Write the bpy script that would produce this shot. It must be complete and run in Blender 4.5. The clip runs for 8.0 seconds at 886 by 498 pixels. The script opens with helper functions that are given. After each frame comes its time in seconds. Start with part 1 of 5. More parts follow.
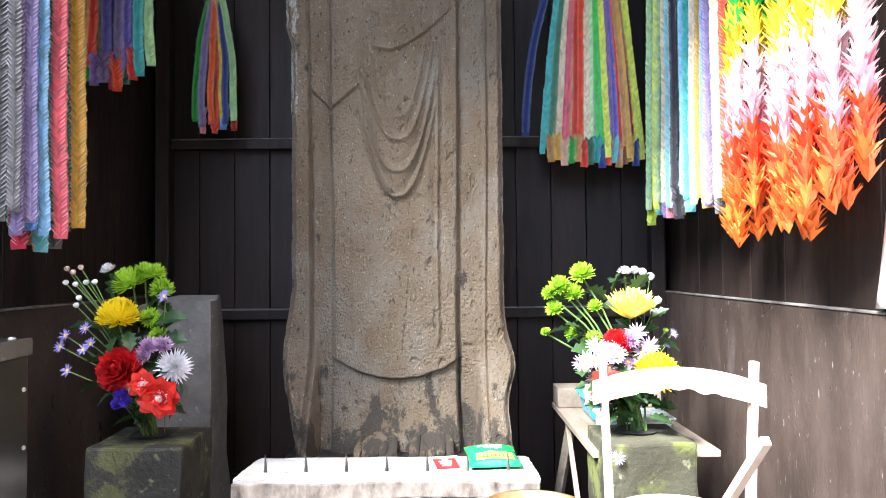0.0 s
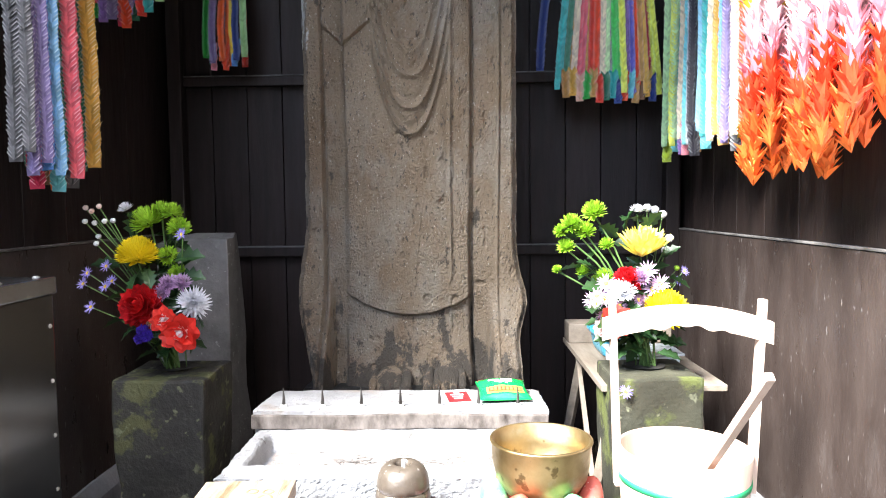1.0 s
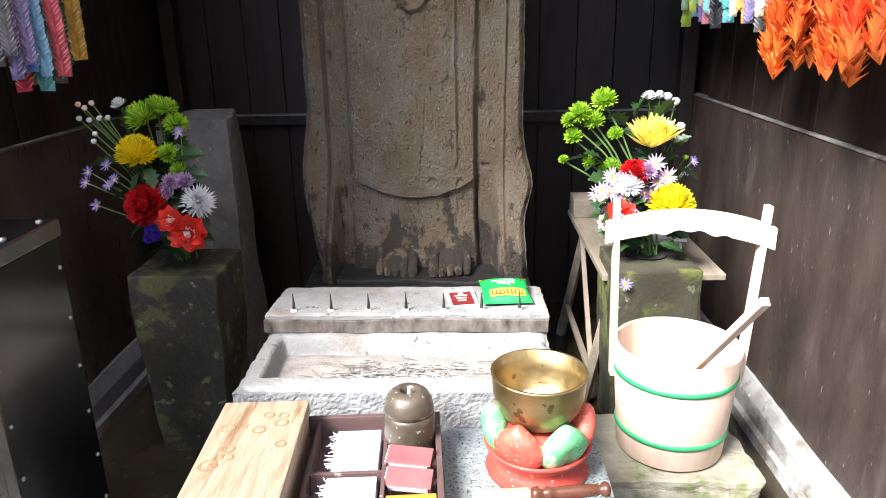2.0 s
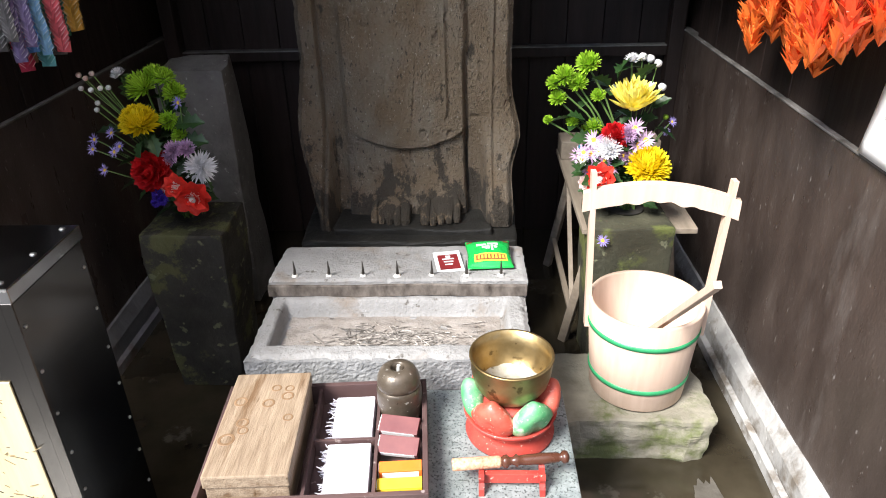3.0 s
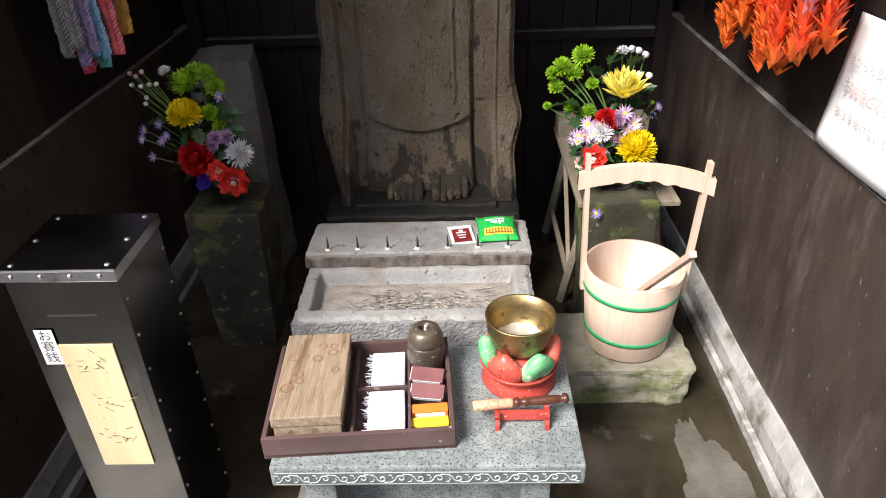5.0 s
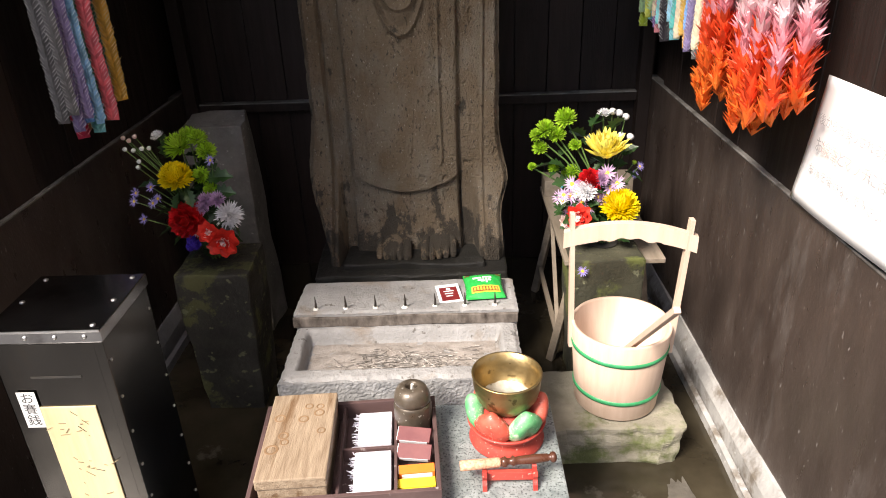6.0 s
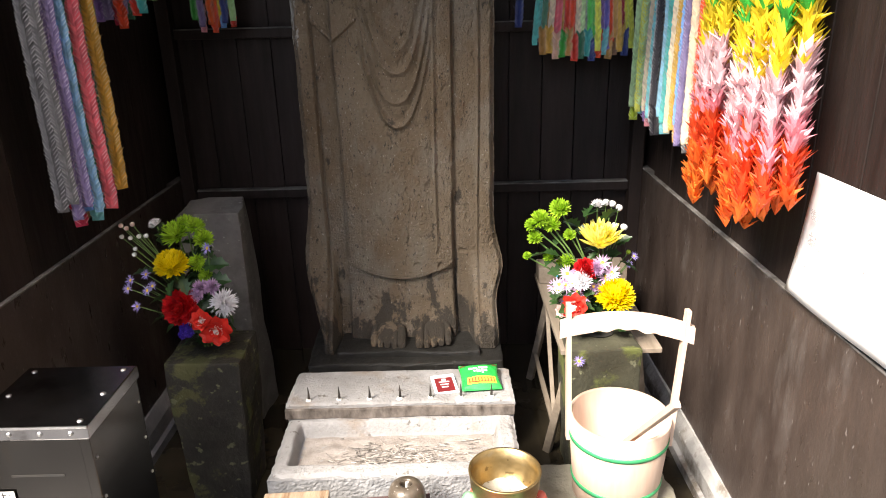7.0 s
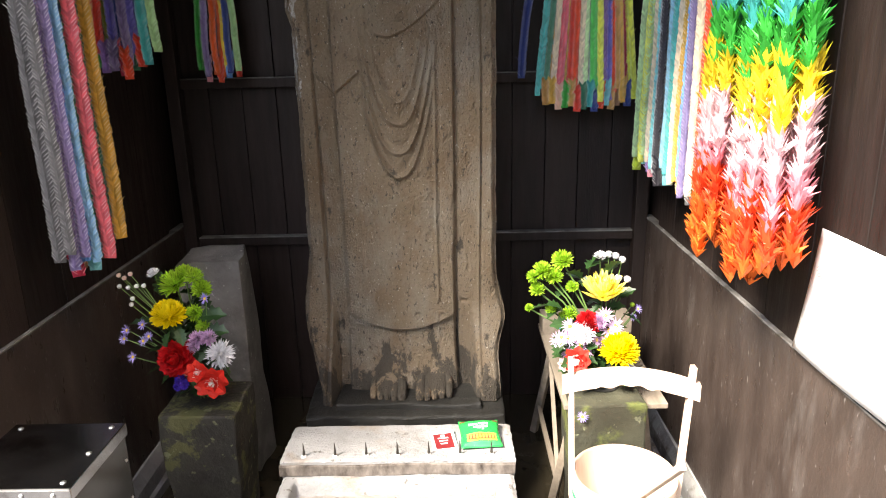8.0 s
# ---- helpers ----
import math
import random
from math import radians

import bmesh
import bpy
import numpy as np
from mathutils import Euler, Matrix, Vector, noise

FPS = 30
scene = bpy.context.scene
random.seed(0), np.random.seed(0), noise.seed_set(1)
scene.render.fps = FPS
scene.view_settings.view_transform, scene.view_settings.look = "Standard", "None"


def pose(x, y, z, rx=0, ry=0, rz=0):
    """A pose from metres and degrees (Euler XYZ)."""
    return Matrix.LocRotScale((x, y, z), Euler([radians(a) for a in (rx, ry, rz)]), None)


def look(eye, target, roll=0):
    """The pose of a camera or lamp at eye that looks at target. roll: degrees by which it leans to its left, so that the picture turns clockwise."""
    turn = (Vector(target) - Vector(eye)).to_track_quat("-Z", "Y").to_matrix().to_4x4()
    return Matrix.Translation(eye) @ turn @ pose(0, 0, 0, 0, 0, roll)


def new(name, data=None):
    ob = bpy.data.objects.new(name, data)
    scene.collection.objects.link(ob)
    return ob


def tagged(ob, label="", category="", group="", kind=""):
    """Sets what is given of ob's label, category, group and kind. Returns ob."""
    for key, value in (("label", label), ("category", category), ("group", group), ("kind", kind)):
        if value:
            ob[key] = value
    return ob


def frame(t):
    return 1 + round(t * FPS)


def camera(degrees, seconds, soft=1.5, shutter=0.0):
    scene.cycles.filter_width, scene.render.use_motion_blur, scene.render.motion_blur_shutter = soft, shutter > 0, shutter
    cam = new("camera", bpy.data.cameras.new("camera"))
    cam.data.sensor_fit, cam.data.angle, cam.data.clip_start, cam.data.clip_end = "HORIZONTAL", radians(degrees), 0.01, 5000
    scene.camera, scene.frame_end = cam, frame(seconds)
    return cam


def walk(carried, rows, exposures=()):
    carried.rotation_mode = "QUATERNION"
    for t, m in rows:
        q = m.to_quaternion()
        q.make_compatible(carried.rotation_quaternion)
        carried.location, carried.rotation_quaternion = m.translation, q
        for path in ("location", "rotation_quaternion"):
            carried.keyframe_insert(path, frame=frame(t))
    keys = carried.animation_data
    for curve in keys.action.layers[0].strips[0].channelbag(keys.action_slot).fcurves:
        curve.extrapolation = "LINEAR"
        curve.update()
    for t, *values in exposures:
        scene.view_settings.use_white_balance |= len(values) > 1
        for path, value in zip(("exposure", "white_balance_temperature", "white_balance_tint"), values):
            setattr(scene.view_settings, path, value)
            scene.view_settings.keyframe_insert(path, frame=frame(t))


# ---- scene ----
cam = camera(64.8, 8.0, soft=1.0)
PATH = [
    (0, (0.114, 0.017, 0.892), (0.118, 2.016, 0.949), -0.5),
    (0.5, (0.118, 0.004, 0.887), (0.1, 2.004, 0.854), -0.5),
    (1, (0.122, 0.005, 0.899), (0.08, 2.001, 0.772), -0.6),
    (1.5, (0.131, 0.029, 0.975), (0.065, 1.998, 0.631), -1.0),
    (2, (0.132, 0.045, 1.075), (0.063, 1.942, 0.444), -1.1),
    (2.2, (0.139, 0.054, 1.119), (0.06, 1.911, 0.382), -1.3),
    (3.5, (0.174, -0.043, 1.378), (0.102, 1.686, 0.376), -1.5),
    (4, (0.145, -0.105, 1.414), (0.063, 1.575, 0.333), -1.1),
    (4.5, (0.132, -0.158, 1.427), (0.034, 1.503, 0.317), -1.8),
    (4.7, (0.122, -0.167, 1.439), (0.044, 1.51, 0.352), -1.8),
    (6, (0.143, -0.193, 1.444), (0.104, 1.598, 0.556), -2.2),
    (6.5, (0.134, -0.184, 1.457), (0.12, 1.654, 0.668), -2.0),
    (7, (0.133, -0.181, 1.467), (0.123, 1.7, 0.788), -1.5),
    (7.5, (0.15, -0.164, 1.482), (0.123, 1.744, 0.884), -1.5),
    (8, (0.153, -0.15, 1.486), (0.124, 1.768, 0.92), -1.3),
]
walk(cam, [(t, look(eye, target, roll)) for t, eye, target, roll in PATH],
     exposures=[(0.0, 3.82, 6150, 10), (1.0, 3.45, 6150, 10), (2.0, 2.7, 6350, 10), (3.5, 1.87, 6450, 10), (4.5, 1.66, 6500, 10), (6.0, 1.92, 7200, 14), (7.0, 2.5, 7200, 13), (8.0, 3.05, 7150, 11)])

# ---- world, sun, exposure ----
SUN_EL, SUN_AZ = 49.0, -48.0          # degrees up; degrees left of straight in front of the shrine
world = bpy.data.worlds.new("sky")
scene.world = world
world.use_nodes = True
wn = world.node_tree
sky = wn.nodes.new("ShaderNodeTexSky")
sky.sky_type, sky.sun_disc = "NISHITA", False
sky.sun_elevation, sky.sun_rotation = radians(SUN_EL), radians(180 + SUN_AZ)
sky.air_density, sky.dust_density, sky.ozone_density = 1.0, 4.0, 1.0
wn.nodes["Background"].inputs["Strength"].default_value = 0.135
wn.links.new(sky.outputs[0], wn.nodes["Background"].inputs["Color"])
sun_data = bpy.data.lights.new("sun", "SUN")
sun_data.energy, sun_data.angle, sun_data.color = 3.0, radians(22), (1.0, 0.96, 0.9)
sun = new("sun", sun_data)
sun.matrix_world = look((math.sin(radians(SUN_AZ)) * 10, -math.cos(radians(SUN_AZ)) * 10, 10 * math.tan(radians(SUN_EL))), (0, 1, 0))


# ---- materials ----
def shade(name, dark, light, scale=8.0, rough=0.7, bump=0.2, bump_scale=60.0, metal=0.0, spec=0.5, stretch=(1, 1, 1),
          stain=None, stain_scale=3.0, stain_at=0.55, stain_soft=0.08, fleck=None, fleck_scale=90.0, fleck_at=0.68, chip=None, chip_scale=120.0, chip_at=0.66, island=0.0, vary=0.0, through_light=0.0, damp=False):
    """A surface with a base colour that drifts between two tones, stains and flecks of their own shape, and fine relief."""
    m = bpy.data.materials.new(name)
    m.use_nodes = True
    nt = m.node_tree
    bsdf = nt.nodes["Principled BSDF"]

    def node(kind, **kw):
        n = nt.nodes.new(kind)
        for k, v in kw.items():
            n.inputs[k].default_value = v
        return n

    geo = nt.nodes.new("ShaderNodeNewGeometry")
    mapping = node("ShaderNodeMapping", Scale=stretch)
    nt.links.new(geo.outputs["Position"], mapping.inputs["Vector"])

    def field(s, detail=6.0, r=0.6):
        n = node("ShaderNodeTexNoise", Scale=s, Detail=detail, Roughness=r)
        nt.links.new(mapping.outputs[0], n.inputs["Vector"])
        return n.outputs["Fac"]

    def ramp(source, a, b, lo, hi):
        n = nt.nodes.new("ShaderNodeMapRange")
        n.inputs["From Min"].default_value, n.inputs["From Max"].default_value = a, b
        n.inputs["To Min"].default_value, n.inputs["To Max"].default_value = lo, hi
        nt.links.new(source, n.inputs["Value"])
        return n.outputs[0]

    def mix(fac, a, b):
        n = nt.nodes.new("ShaderNodeMix")
        n.data_type = "RGBA"
        nt.links.new(fac, n.inputs[0])
        for socket, c in ((n.inputs[6], a), (n.inputs[7], b)):
            if isinstance(c, tuple):
                socket.default_value = (*c, 1)
            else:
                nt.links.new(c, socket)
        return n.outputs[2]

    colour = mix(ramp(field(scale), 0.3, 0.7, 0, 1), dark, light)
    if stain:
        colour = mix(ramp(field(stain_scale, 8.0, 0.65), stain_at, stain_at + stain_soft, 0, 0.9), colour, stain)
    if fleck:
        colour = mix(ramp(field(fleck_scale, 3.0, 0.5), fleck_at, fleck_at + 0.05, 0, 0.85), colour, fleck)
    if chip:
        colour = mix(ramp(field(chip_scale, 2.0, 0.5), chip_at, chip_at + 0.06, 0, 0.7), colour, chip)
    if damp:
        # water stains on the lowest hand's breadth of the robe, and pale lichen high on one edge
        parts = nt.nodes.new("ShaderNodeSeparateXYZ")
        nt.links.new(geo.outputs["Position"], parts.inputs[0])
        height = ramp(parts.outputs["Z"], 0.40, 0.66, 0.14, -0.06)
        total = nt.nodes.new("ShaderNodeMath")
        nt.links.new(height, total.inputs[0])
        nt.links.new(field(9.0, 8.0, 0.7), total.inputs[1])
        colour = mix(ramp(total.outputs[0], 0.55, 0.60, 0, 0.85), colour, (0.028, 0.024, 0.019))
        left = ramp(parts.outputs["X"], -0.295, -0.268, 0.13, -0.3)
        high = ramp(parts.outputs["Z"], 1.25, 1.33, -0.4, 0.0)
        lichen = nt.nodes.new("ShaderNodeMath")
        nt.links.new(left, lichen.inputs[0])
        nt.links.new(high, lichen.inputs[1])
        spots = nt.nodes.new("ShaderNodeMath")
        nt.links.new(lichen.outputs[0], spots.inputs[0])
        nt.links.new(field(22.0, 6.0, 0.7), spots.inputs[1])
        colour = mix(ramp(spots.outputs[0], 0.62, 0.68, 0, 0.8), colour, (0.36, 0.36, 0.34))
    if island or vary:
        hsv = nt.nodes.new("ShaderNodeHueSaturation")
        nt.links.new(colour, hsv.inputs["Color"])
        if island:
            source, spread = geo.outputs["Random Per Island"], island
        else:
            source, spread = nt.nodes.new("ShaderNodeObjectInfo").outputs["Random"], vary
        nt.links.new(ramp(source, 0, 1, 1 - spread, 1 + spread), hsv.inputs["Value"])
        colour = hsv.outputs[0]
    nt.links.new(colour, bsdf.inputs["Base Color"])
    nt.links.new(ramp(field(scale * 2.3), 0.3, 0.7, max(rough - (0.03 if metal > 0.9 else 0.12), 0.03), min(rough + (0.03 if metal > 0.9 else 0.12), 1)), bsdf.inputs["Roughness"])
    bsdf.inputs["Metallic"].default_value = metal
    bsdf.inputs["Specular IOR Level"].default_value = spec
    if bump:
        n = node("ShaderNodeBump", Strength=min(bump, 1.0), Distance=0.004 * max(bump, 1.0))
        nt.links.new(field(bump_scale, 5.0), n.inputs["Height"])
        nt.links.new(n.outputs[0], bsdf.inputs["Normal"])
    if through_light:
        soft = nt.nodes.new("ShaderNodeBsdfTranslucent")
        nt.links.new(colour, soft.inputs["Color"])
        both = node("ShaderNodeMixShader", Fac=through_light)
        nt.links.new(bsdf.outputs[0], both.inputs[1])
        nt.links.new(soft.outputs[0], both.inputs[2])
        nt.links.new(both.outputs[0], nt.nodes["Material Output"].inputs["Surface"])
    return m


PLANK = shade("dark_plank", (0.013, 0.0085, 0.007), (0.026, 0.0165, 0.014), 5, 0.6, 0.25, 40, spec=0.28, stretch=(6, 6, 0.6), vary=0.25)
PANEL = shade("painted_panel", (0.033, 0.0235, 0.0200), (0.064, 0.048, 0.041), 4, 0.36, 0.25, 60, spec=0.4, stretch=(2.6, 2.6, 0.9), stain=(0.112, 0.096, 0.088), stain_scale=3, stain_at=0.55, stain_soft=0.22,
              fleck=(0.19, 0.17, 0.16), fleck_scale=46, fleck_at=0.69, chip=(0.3, 0.28, 0.26), chip_scale=150, chip_at=0.73)
# light along the tops of panels and rails, put into a pale strip
LITEDGE = shade("worn_edge", (0.05, 0.045, 0.04), (0.22, 0.21, 0.2), 14, 0.7, 0.3, 80)
CEILING = shade("ceiling_board", (0.02, 0.016, 0.013), (0.035, 0.028, 0.022), 6, 0.7, 0.2, 40, stretch=(5, 0.7, 1))
CONCRETE = shade("concrete", (0.22, 0.215, 0.208), (0.4, 0.393, 0.382), 7, 0.75, 0.5, 90, stain=(0.12, 0.098, 0.075), stain_scale=8, stain_at=0.50, stain_soft=0.12, fleck=(0.5, 0.5, 0.49), fleck_scale=30, fleck_at=0.66)
# left kerb's concrete: shade of that side put into the grey, plus rusty stains
SHADECONCRETE = shade("shaded_concrete", (0.08, 0.08, 0.085), (0.2, 0.2, 0.205), 7, 0.6, 0.5, 90, stain=(0.09, 0.06, 0.04), stain_scale=5, stain_at=0.58)
WET = shade("wet_floor", (0.018, 0.0145, 0.009), (0.052, 0.043, 0.028), 4, 0.15, 0.06, 40, stain=(0.10, 0.09, 0.07), stain_scale=2.6, stain_at=0.64, stain_soft=0.03)
ASPHALT = shade("paving", (0.12, 0.115, 0.11), (0.2, 0.195, 0.185), 3, 0.85, 0.4, 120)
STATUE = shade("weathered_stone", (0.122, 0.084, 0.049), (0.18, 0.14, 0.096), 4.0, 0.9, 2.6, 150, stretch=(1.6, 1.6, 0.8), stain=(0.2, 0.182, 0.152), stain_scale=3.6, stain_at=0.5, stain_soft=0.2, damp=True,
               fleck=(0.045, 0.037, 0.028), fleck_scale=75, fleck_at=0.635, chip=(0.34, 0.31, 0.26), chip_scale=120, chip_at=0.66)
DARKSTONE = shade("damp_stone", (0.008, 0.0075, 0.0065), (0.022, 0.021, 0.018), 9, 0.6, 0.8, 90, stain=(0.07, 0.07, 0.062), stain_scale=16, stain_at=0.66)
GREYSTONE = shade("grey_stone", (0.10, 0.097, 0.094), (0.19, 0.185, 0.18), 9, 0.85, 0.8, 110, stain=(0.24, 0.235, 0.23), stain_scale=6, stain_at=0.56, stain_soft=0.2, fleck=(0.34, 0.34, 0.33), fleck_scale=60, fleck_at=0.67)
PALESTONE = shade("ash_dusted_stone", (0.19, 0.186, 0.183), (0.3, 0.297, 0.295), 9, 0.85, 1.0, 130, stain=(0.2, 0.165, 0.135), stain_scale=7, stain_at=0.56, stain_soft=0.12, fleck=(0.1, 0.09, 0.08), fleck_scale=48, fleck_at=0.66)
PALEROUGH = shade("pecked_stone", (0.15, 0.152, 0.155), (0.27, 0.272, 0.275), 26, 0.9, 1.0, 140)
RUSTBAND = shade("stained_stone", (0.022, 0.015, 0.011), (0.2, 0.172, 0.15), 34, 0.85, 0.6, 110, stretch=(1, 1, 0.5))
MOSS = shade("mossy_stone", (0.02, 0.019, 0.016), (0.048, 0.044, 0.036), 9, 0.75, 1.0, 70, stain=(0.10, 0.105, 0.04), stain_scale=8.5, stain_at=0.53, stain_soft=0.05, fleck=(0.17, 0.18, 0.10), fleck_scale=30, fleck_at=0.64)
MOSSLIGHT = shade("green_mossy_stone", (0.022, 0.022, 0.014), (0.062, 0.06, 0.036), 7, 0.8, 1.0, 70, stain=(0.12, 0.14, 0.035), stain_scale=6, stain_at=0.53, stain_soft=0.08, chip=(0.22, 0.23, 0.14), chip_scale=40, chip_at=0.68)
SLAB = shade("mossy_block", (0.16, 0.145, 0.11), (0.32, 0.3, 0.24), 8, 0.85, 0.9, 60, stain=(0.09, 0.11, 0.03), stain_scale=5.5, stain_at=0.5, stain_soft=0.1)
GRANITE = shade("green_granite", (0.13, 0.155, 0.155), (0.24, 0.27, 0.27), 70, 0.45, 0.3, 220, stain=(0.45, 0.48, 0.48), stain_scale=9, stain_at=0.5, stain_soft=0.3, fleck=(0.045, 0.055, 0.055), fleck_scale=210, fleck_at=0.56)
CARVE = shade("carved_line", (0.34, 0.38, 0.375), (0.46, 0.5, 0.49), 60, 0.6, 0.2, 120)
CARVEGROUND = shade("carved_ground", (0.06, 0.075, 0.075), (0.13, 0.15, 0.15), 60, 0.7, 0.3, 160)
# box body: dark reflections put into the colour, well below the lid's steel
STEEL = shade("dim_reflection_steel", (0.036, 0.034, 0.033), (0.09, 0.086, 0.082), 1.8, 0.2, 0.03, 30, metal=1.0, stretch=(1.5, 1.5, 0.5), stain=(0.08, 0.07, 0.06), stain_scale=7, stain_at=0.6, stain_soft=0.15)
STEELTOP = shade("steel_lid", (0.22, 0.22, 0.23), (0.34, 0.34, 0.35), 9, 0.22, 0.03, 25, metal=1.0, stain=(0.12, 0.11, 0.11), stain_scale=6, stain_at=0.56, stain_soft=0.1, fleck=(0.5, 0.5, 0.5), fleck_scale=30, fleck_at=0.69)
SCREW = shade("screw_metal", (0.5, 0.5, 0.5), (0.7, 0.7, 0.7), 30, 0.35, 0, metal=1.0)
PLY = shade("plywood_plate", (0.58, 0.47, 0.27), (0.7, 0.59, 0.37), 6, 0.55, 0.1, 60, stretch=(8, 8, 0.7))
INK = shade("ink", (0.02, 0.02, 0.02), (0.04, 0.035, 0.03), 20, 0.7, 0)
FADED = shade("faded_ink", (0.12, 0.09, 0.05), (0.3, 0.23, 0.13), 60, 0.7, 0)
PAPER = shade("white_paper", (0.78, 0.78, 0.79), (0.84, 0.84, 0.84), 4, 0.5, 0.05, 20)
GREYINK = shade("grey_print", (0.35, 0.35, 0.36), (0.45, 0.45, 0.46), 20, 0.6, 0)
PINKINK = shade("faded_red_print", (0.72, 0.42, 0.4), (0.76, 0.48, 0.46), 20, 0.6, 0)
HINOKI = shade("pale_cypress", (0.54, 0.395, 0.305), (0.62, 0.475, 0.385), 7, 0.55, 0.12, 60, stretch=(7, 7, 0.6))
GREENBAND = shade("green_band", (0.02, 0.22, 0.085), (0.035, 0.3, 0.12), 30, 0.45, 0.3, 150)
BOXWOOD = shade("box_wood", (0.185, 0.13, 0.086), (0.33, 0.255, 0.18), 14, 0.6, 0.45, 60, stretch=(6, 0.7, 6), stain=(0.13, 0.072, 0.034), stain_scale=3.6, stain_at=0.56, stain_soft=0.09, chip=(0.1, 0.06, 0.03), chip_scale=26, chip_at=0.68)
RING = shade("cup_mark", (0.15, 0.088, 0.045), (0.24, 0.15, 0.085), 60, 0.6, 0)
TRAY = shade("brown_lacquer", (0.075, 0.045, 0.044), (0.115, 0.072, 0.068), 8, 0.4, 0.1, 60, fleck=(0.3, 0.25, 0.24), fleck_scale=60, fleck_at=0.68)
GREYWOOD = shade("grey_timber", (0.17, 0.135, 0.1), (0.28, 0.235, 0.185), 6, 0.75, 0.3, 50, stretch=(6, 0.8, 6))
INCENSE = shade("white_incense", (0.66, 0.65, 0.76), (0.8, 0.79, 0.86), 60, 0.8, 0.6, 300, stretch=(0.3, 12, 12))
POT = shade("old_bronze", (0.06, 0.047, 0.034), (0.13, 0.105, 0.08), 22, 0.38, 0.3, 70, metal=0.35, stain=(0.3, 0.27, 0.23), stain_scale=16, stain_at=0.57, stain_soft=0.15, fleck=(0.4, 0.38, 0.34), fleck_scale=90, fleck_at=0.66)
BRASS = shade("aged_brass", (0.20, 0.135, 0.05), (0.34, 0.25, 0.12), 16, 0.42, 0.15, 60, metal=0.85, stain=(0.33, 0.29, 0.2), stain_scale=14, stain_at=0.55, stain_soft=0.2, fleck=(0.1, 0.065, 0.025), fleck_scale=42, fleck_at=0.62)
RED = shade("red_lacquer", (0.33, 0.03, 0.025), (0.47, 0.07, 0.05), 14, 0.45, 0.2, 80, fleck=(0.7, 0.5, 0.42), fleck_scale=170, fleck_at=0.66)
REDPETAL = shade("red_painted_petal", (0.46, 0.045, 0.03), (0.58, 0.13, 0.085), 26, 0.5, 0.25, 80, stain=(0.78, 0.6, 0.5), stain_scale=18, stain_at=0.6, stain_soft=0.1, fleck=(0.8, 0.66, 0.55), fleck_scale=190, fleck_at=0.66)
GREENPETAL = shade("green_painted_petal", (0.05, 0.32, 0.11), (0.24, 0.5, 0.27), 26, 0.5, 0.25, 80, stain=(0.7, 0.74, 0.56), stain_scale=18, stain_at=0.56, stain_soft=0.1, fleck=(0.8, 0.82, 0.68), fleck_scale=190, fleck_at=0.66)
DARKWOOD = shade("dark_turned_wood", (0.06, 0.02, 0.012), (0.1, 0.038, 0.022), 8, 0.3, 0.05, 60)
BROCADE = shade("mallet_cloth", (0.46, 0.16, 0.09), (0.7, 0.46, 0.3), 160, 0.7, 0.4, 160)
MATCHBOX = shade("purple_matchbox", (0.12, 0.035, 0.04), (0.18, 0.06, 0.06), 20, 0.5, 0)
ORANGEBOX = shade("orange_matchbox", (0.8, 0.16, 0.02), (0.85, 0.2, 0.03), 20, 0.5, 0)
YELLOWBOX = shade("yellow_matchbox", (0.85, 0.55, 0.03), (0.88, 0.6, 0.05), 20, 0.5, 0)
DUST = shade("bowl_residue", (0.26, 0.22, 0.13), (0.46, 0.45, 0.42), 24, 0.55, 0.2, 80, metal=0.4, fleck=(0.12, 0.09, 0.05), fleck_scale=70, fleck_at=0.66)
WAX = shade("wax", (0.5, 0.49, 0.46), (0.68, 0.67, 0.64), 40, 0.5, 0.3, 100)
IRON = shade("spike_iron", (0.05, 0.045, 0.04), (0.12, 0.11, 0.1), 40, 0.5, 0.2, 100, metal=0.8)
ASH = shade("ash", (0.19, 0.165, 0.145), (0.29, 0.265, 0.245), 30, 0.95, 0.8, 160)
STUB = shade("burnt_incense", (0.07, 0.058, 0.048), (0.36, 0.335, 0.31), 90, 0.9, 0.3, 160, island=0.5)
FOIL = shade("green_wrapper", (0.01, 0.3, 0.05), (0.02, 0.42, 0.09), 14, 0.25, 0.3, 30)
GOLDPRINT = shade("gold_print", (0.6, 0.36, 0.04), (0.75, 0.5, 0.08), 40, 0.35, 0)
BROWNPRINT = shade("brown_print", (0.16, 0.04, 0.02), (0.22, 0.06, 0.03), 40, 0.4, 0)
SILVER = shade("silver_print", (0.6, 0.66, 0.66), (0.75, 0.8, 0.8), 40, 0.4, 0)
MAROON = shade("maroon_print", (0.14, 0.012, 0.015), (0.19, 0.02, 0.022), 30, 0.4, 0)
BLUEPLASTIC = shade("blue_plastic", (0.06, 0.33, 0.48), (0.09, 0.4, 0.55), 8, 0.3, 0)
CLEARPLASTIC = shade("cloudy_plastic", (0.5, 0.55, 0.57), (0.6, 0.64, 0.66), 8, 0.3, 0)
PURPLEPRINT = shade("purple_print", (0.4, 0.22, 0.5), (0.5, 0.3, 0.6), 12, 0.5, 0)
CORD = shade("white_cord", (0.6, 0.6, 0.6), (0.7, 0.7, 0.7), 50, 0.8, 0)
STEM = shade("stem", (0.06, 0.12, 0.025), (0.11, 0.19, 0.05), 25, 0.6, 0.1, 90)
LEAF = shade("leaf", (0.014, 0.045, 0.012), (0.04, 0.1, 0.025), 22, 0.45, 0.3, 90, island=0.35, through_light=0.15)


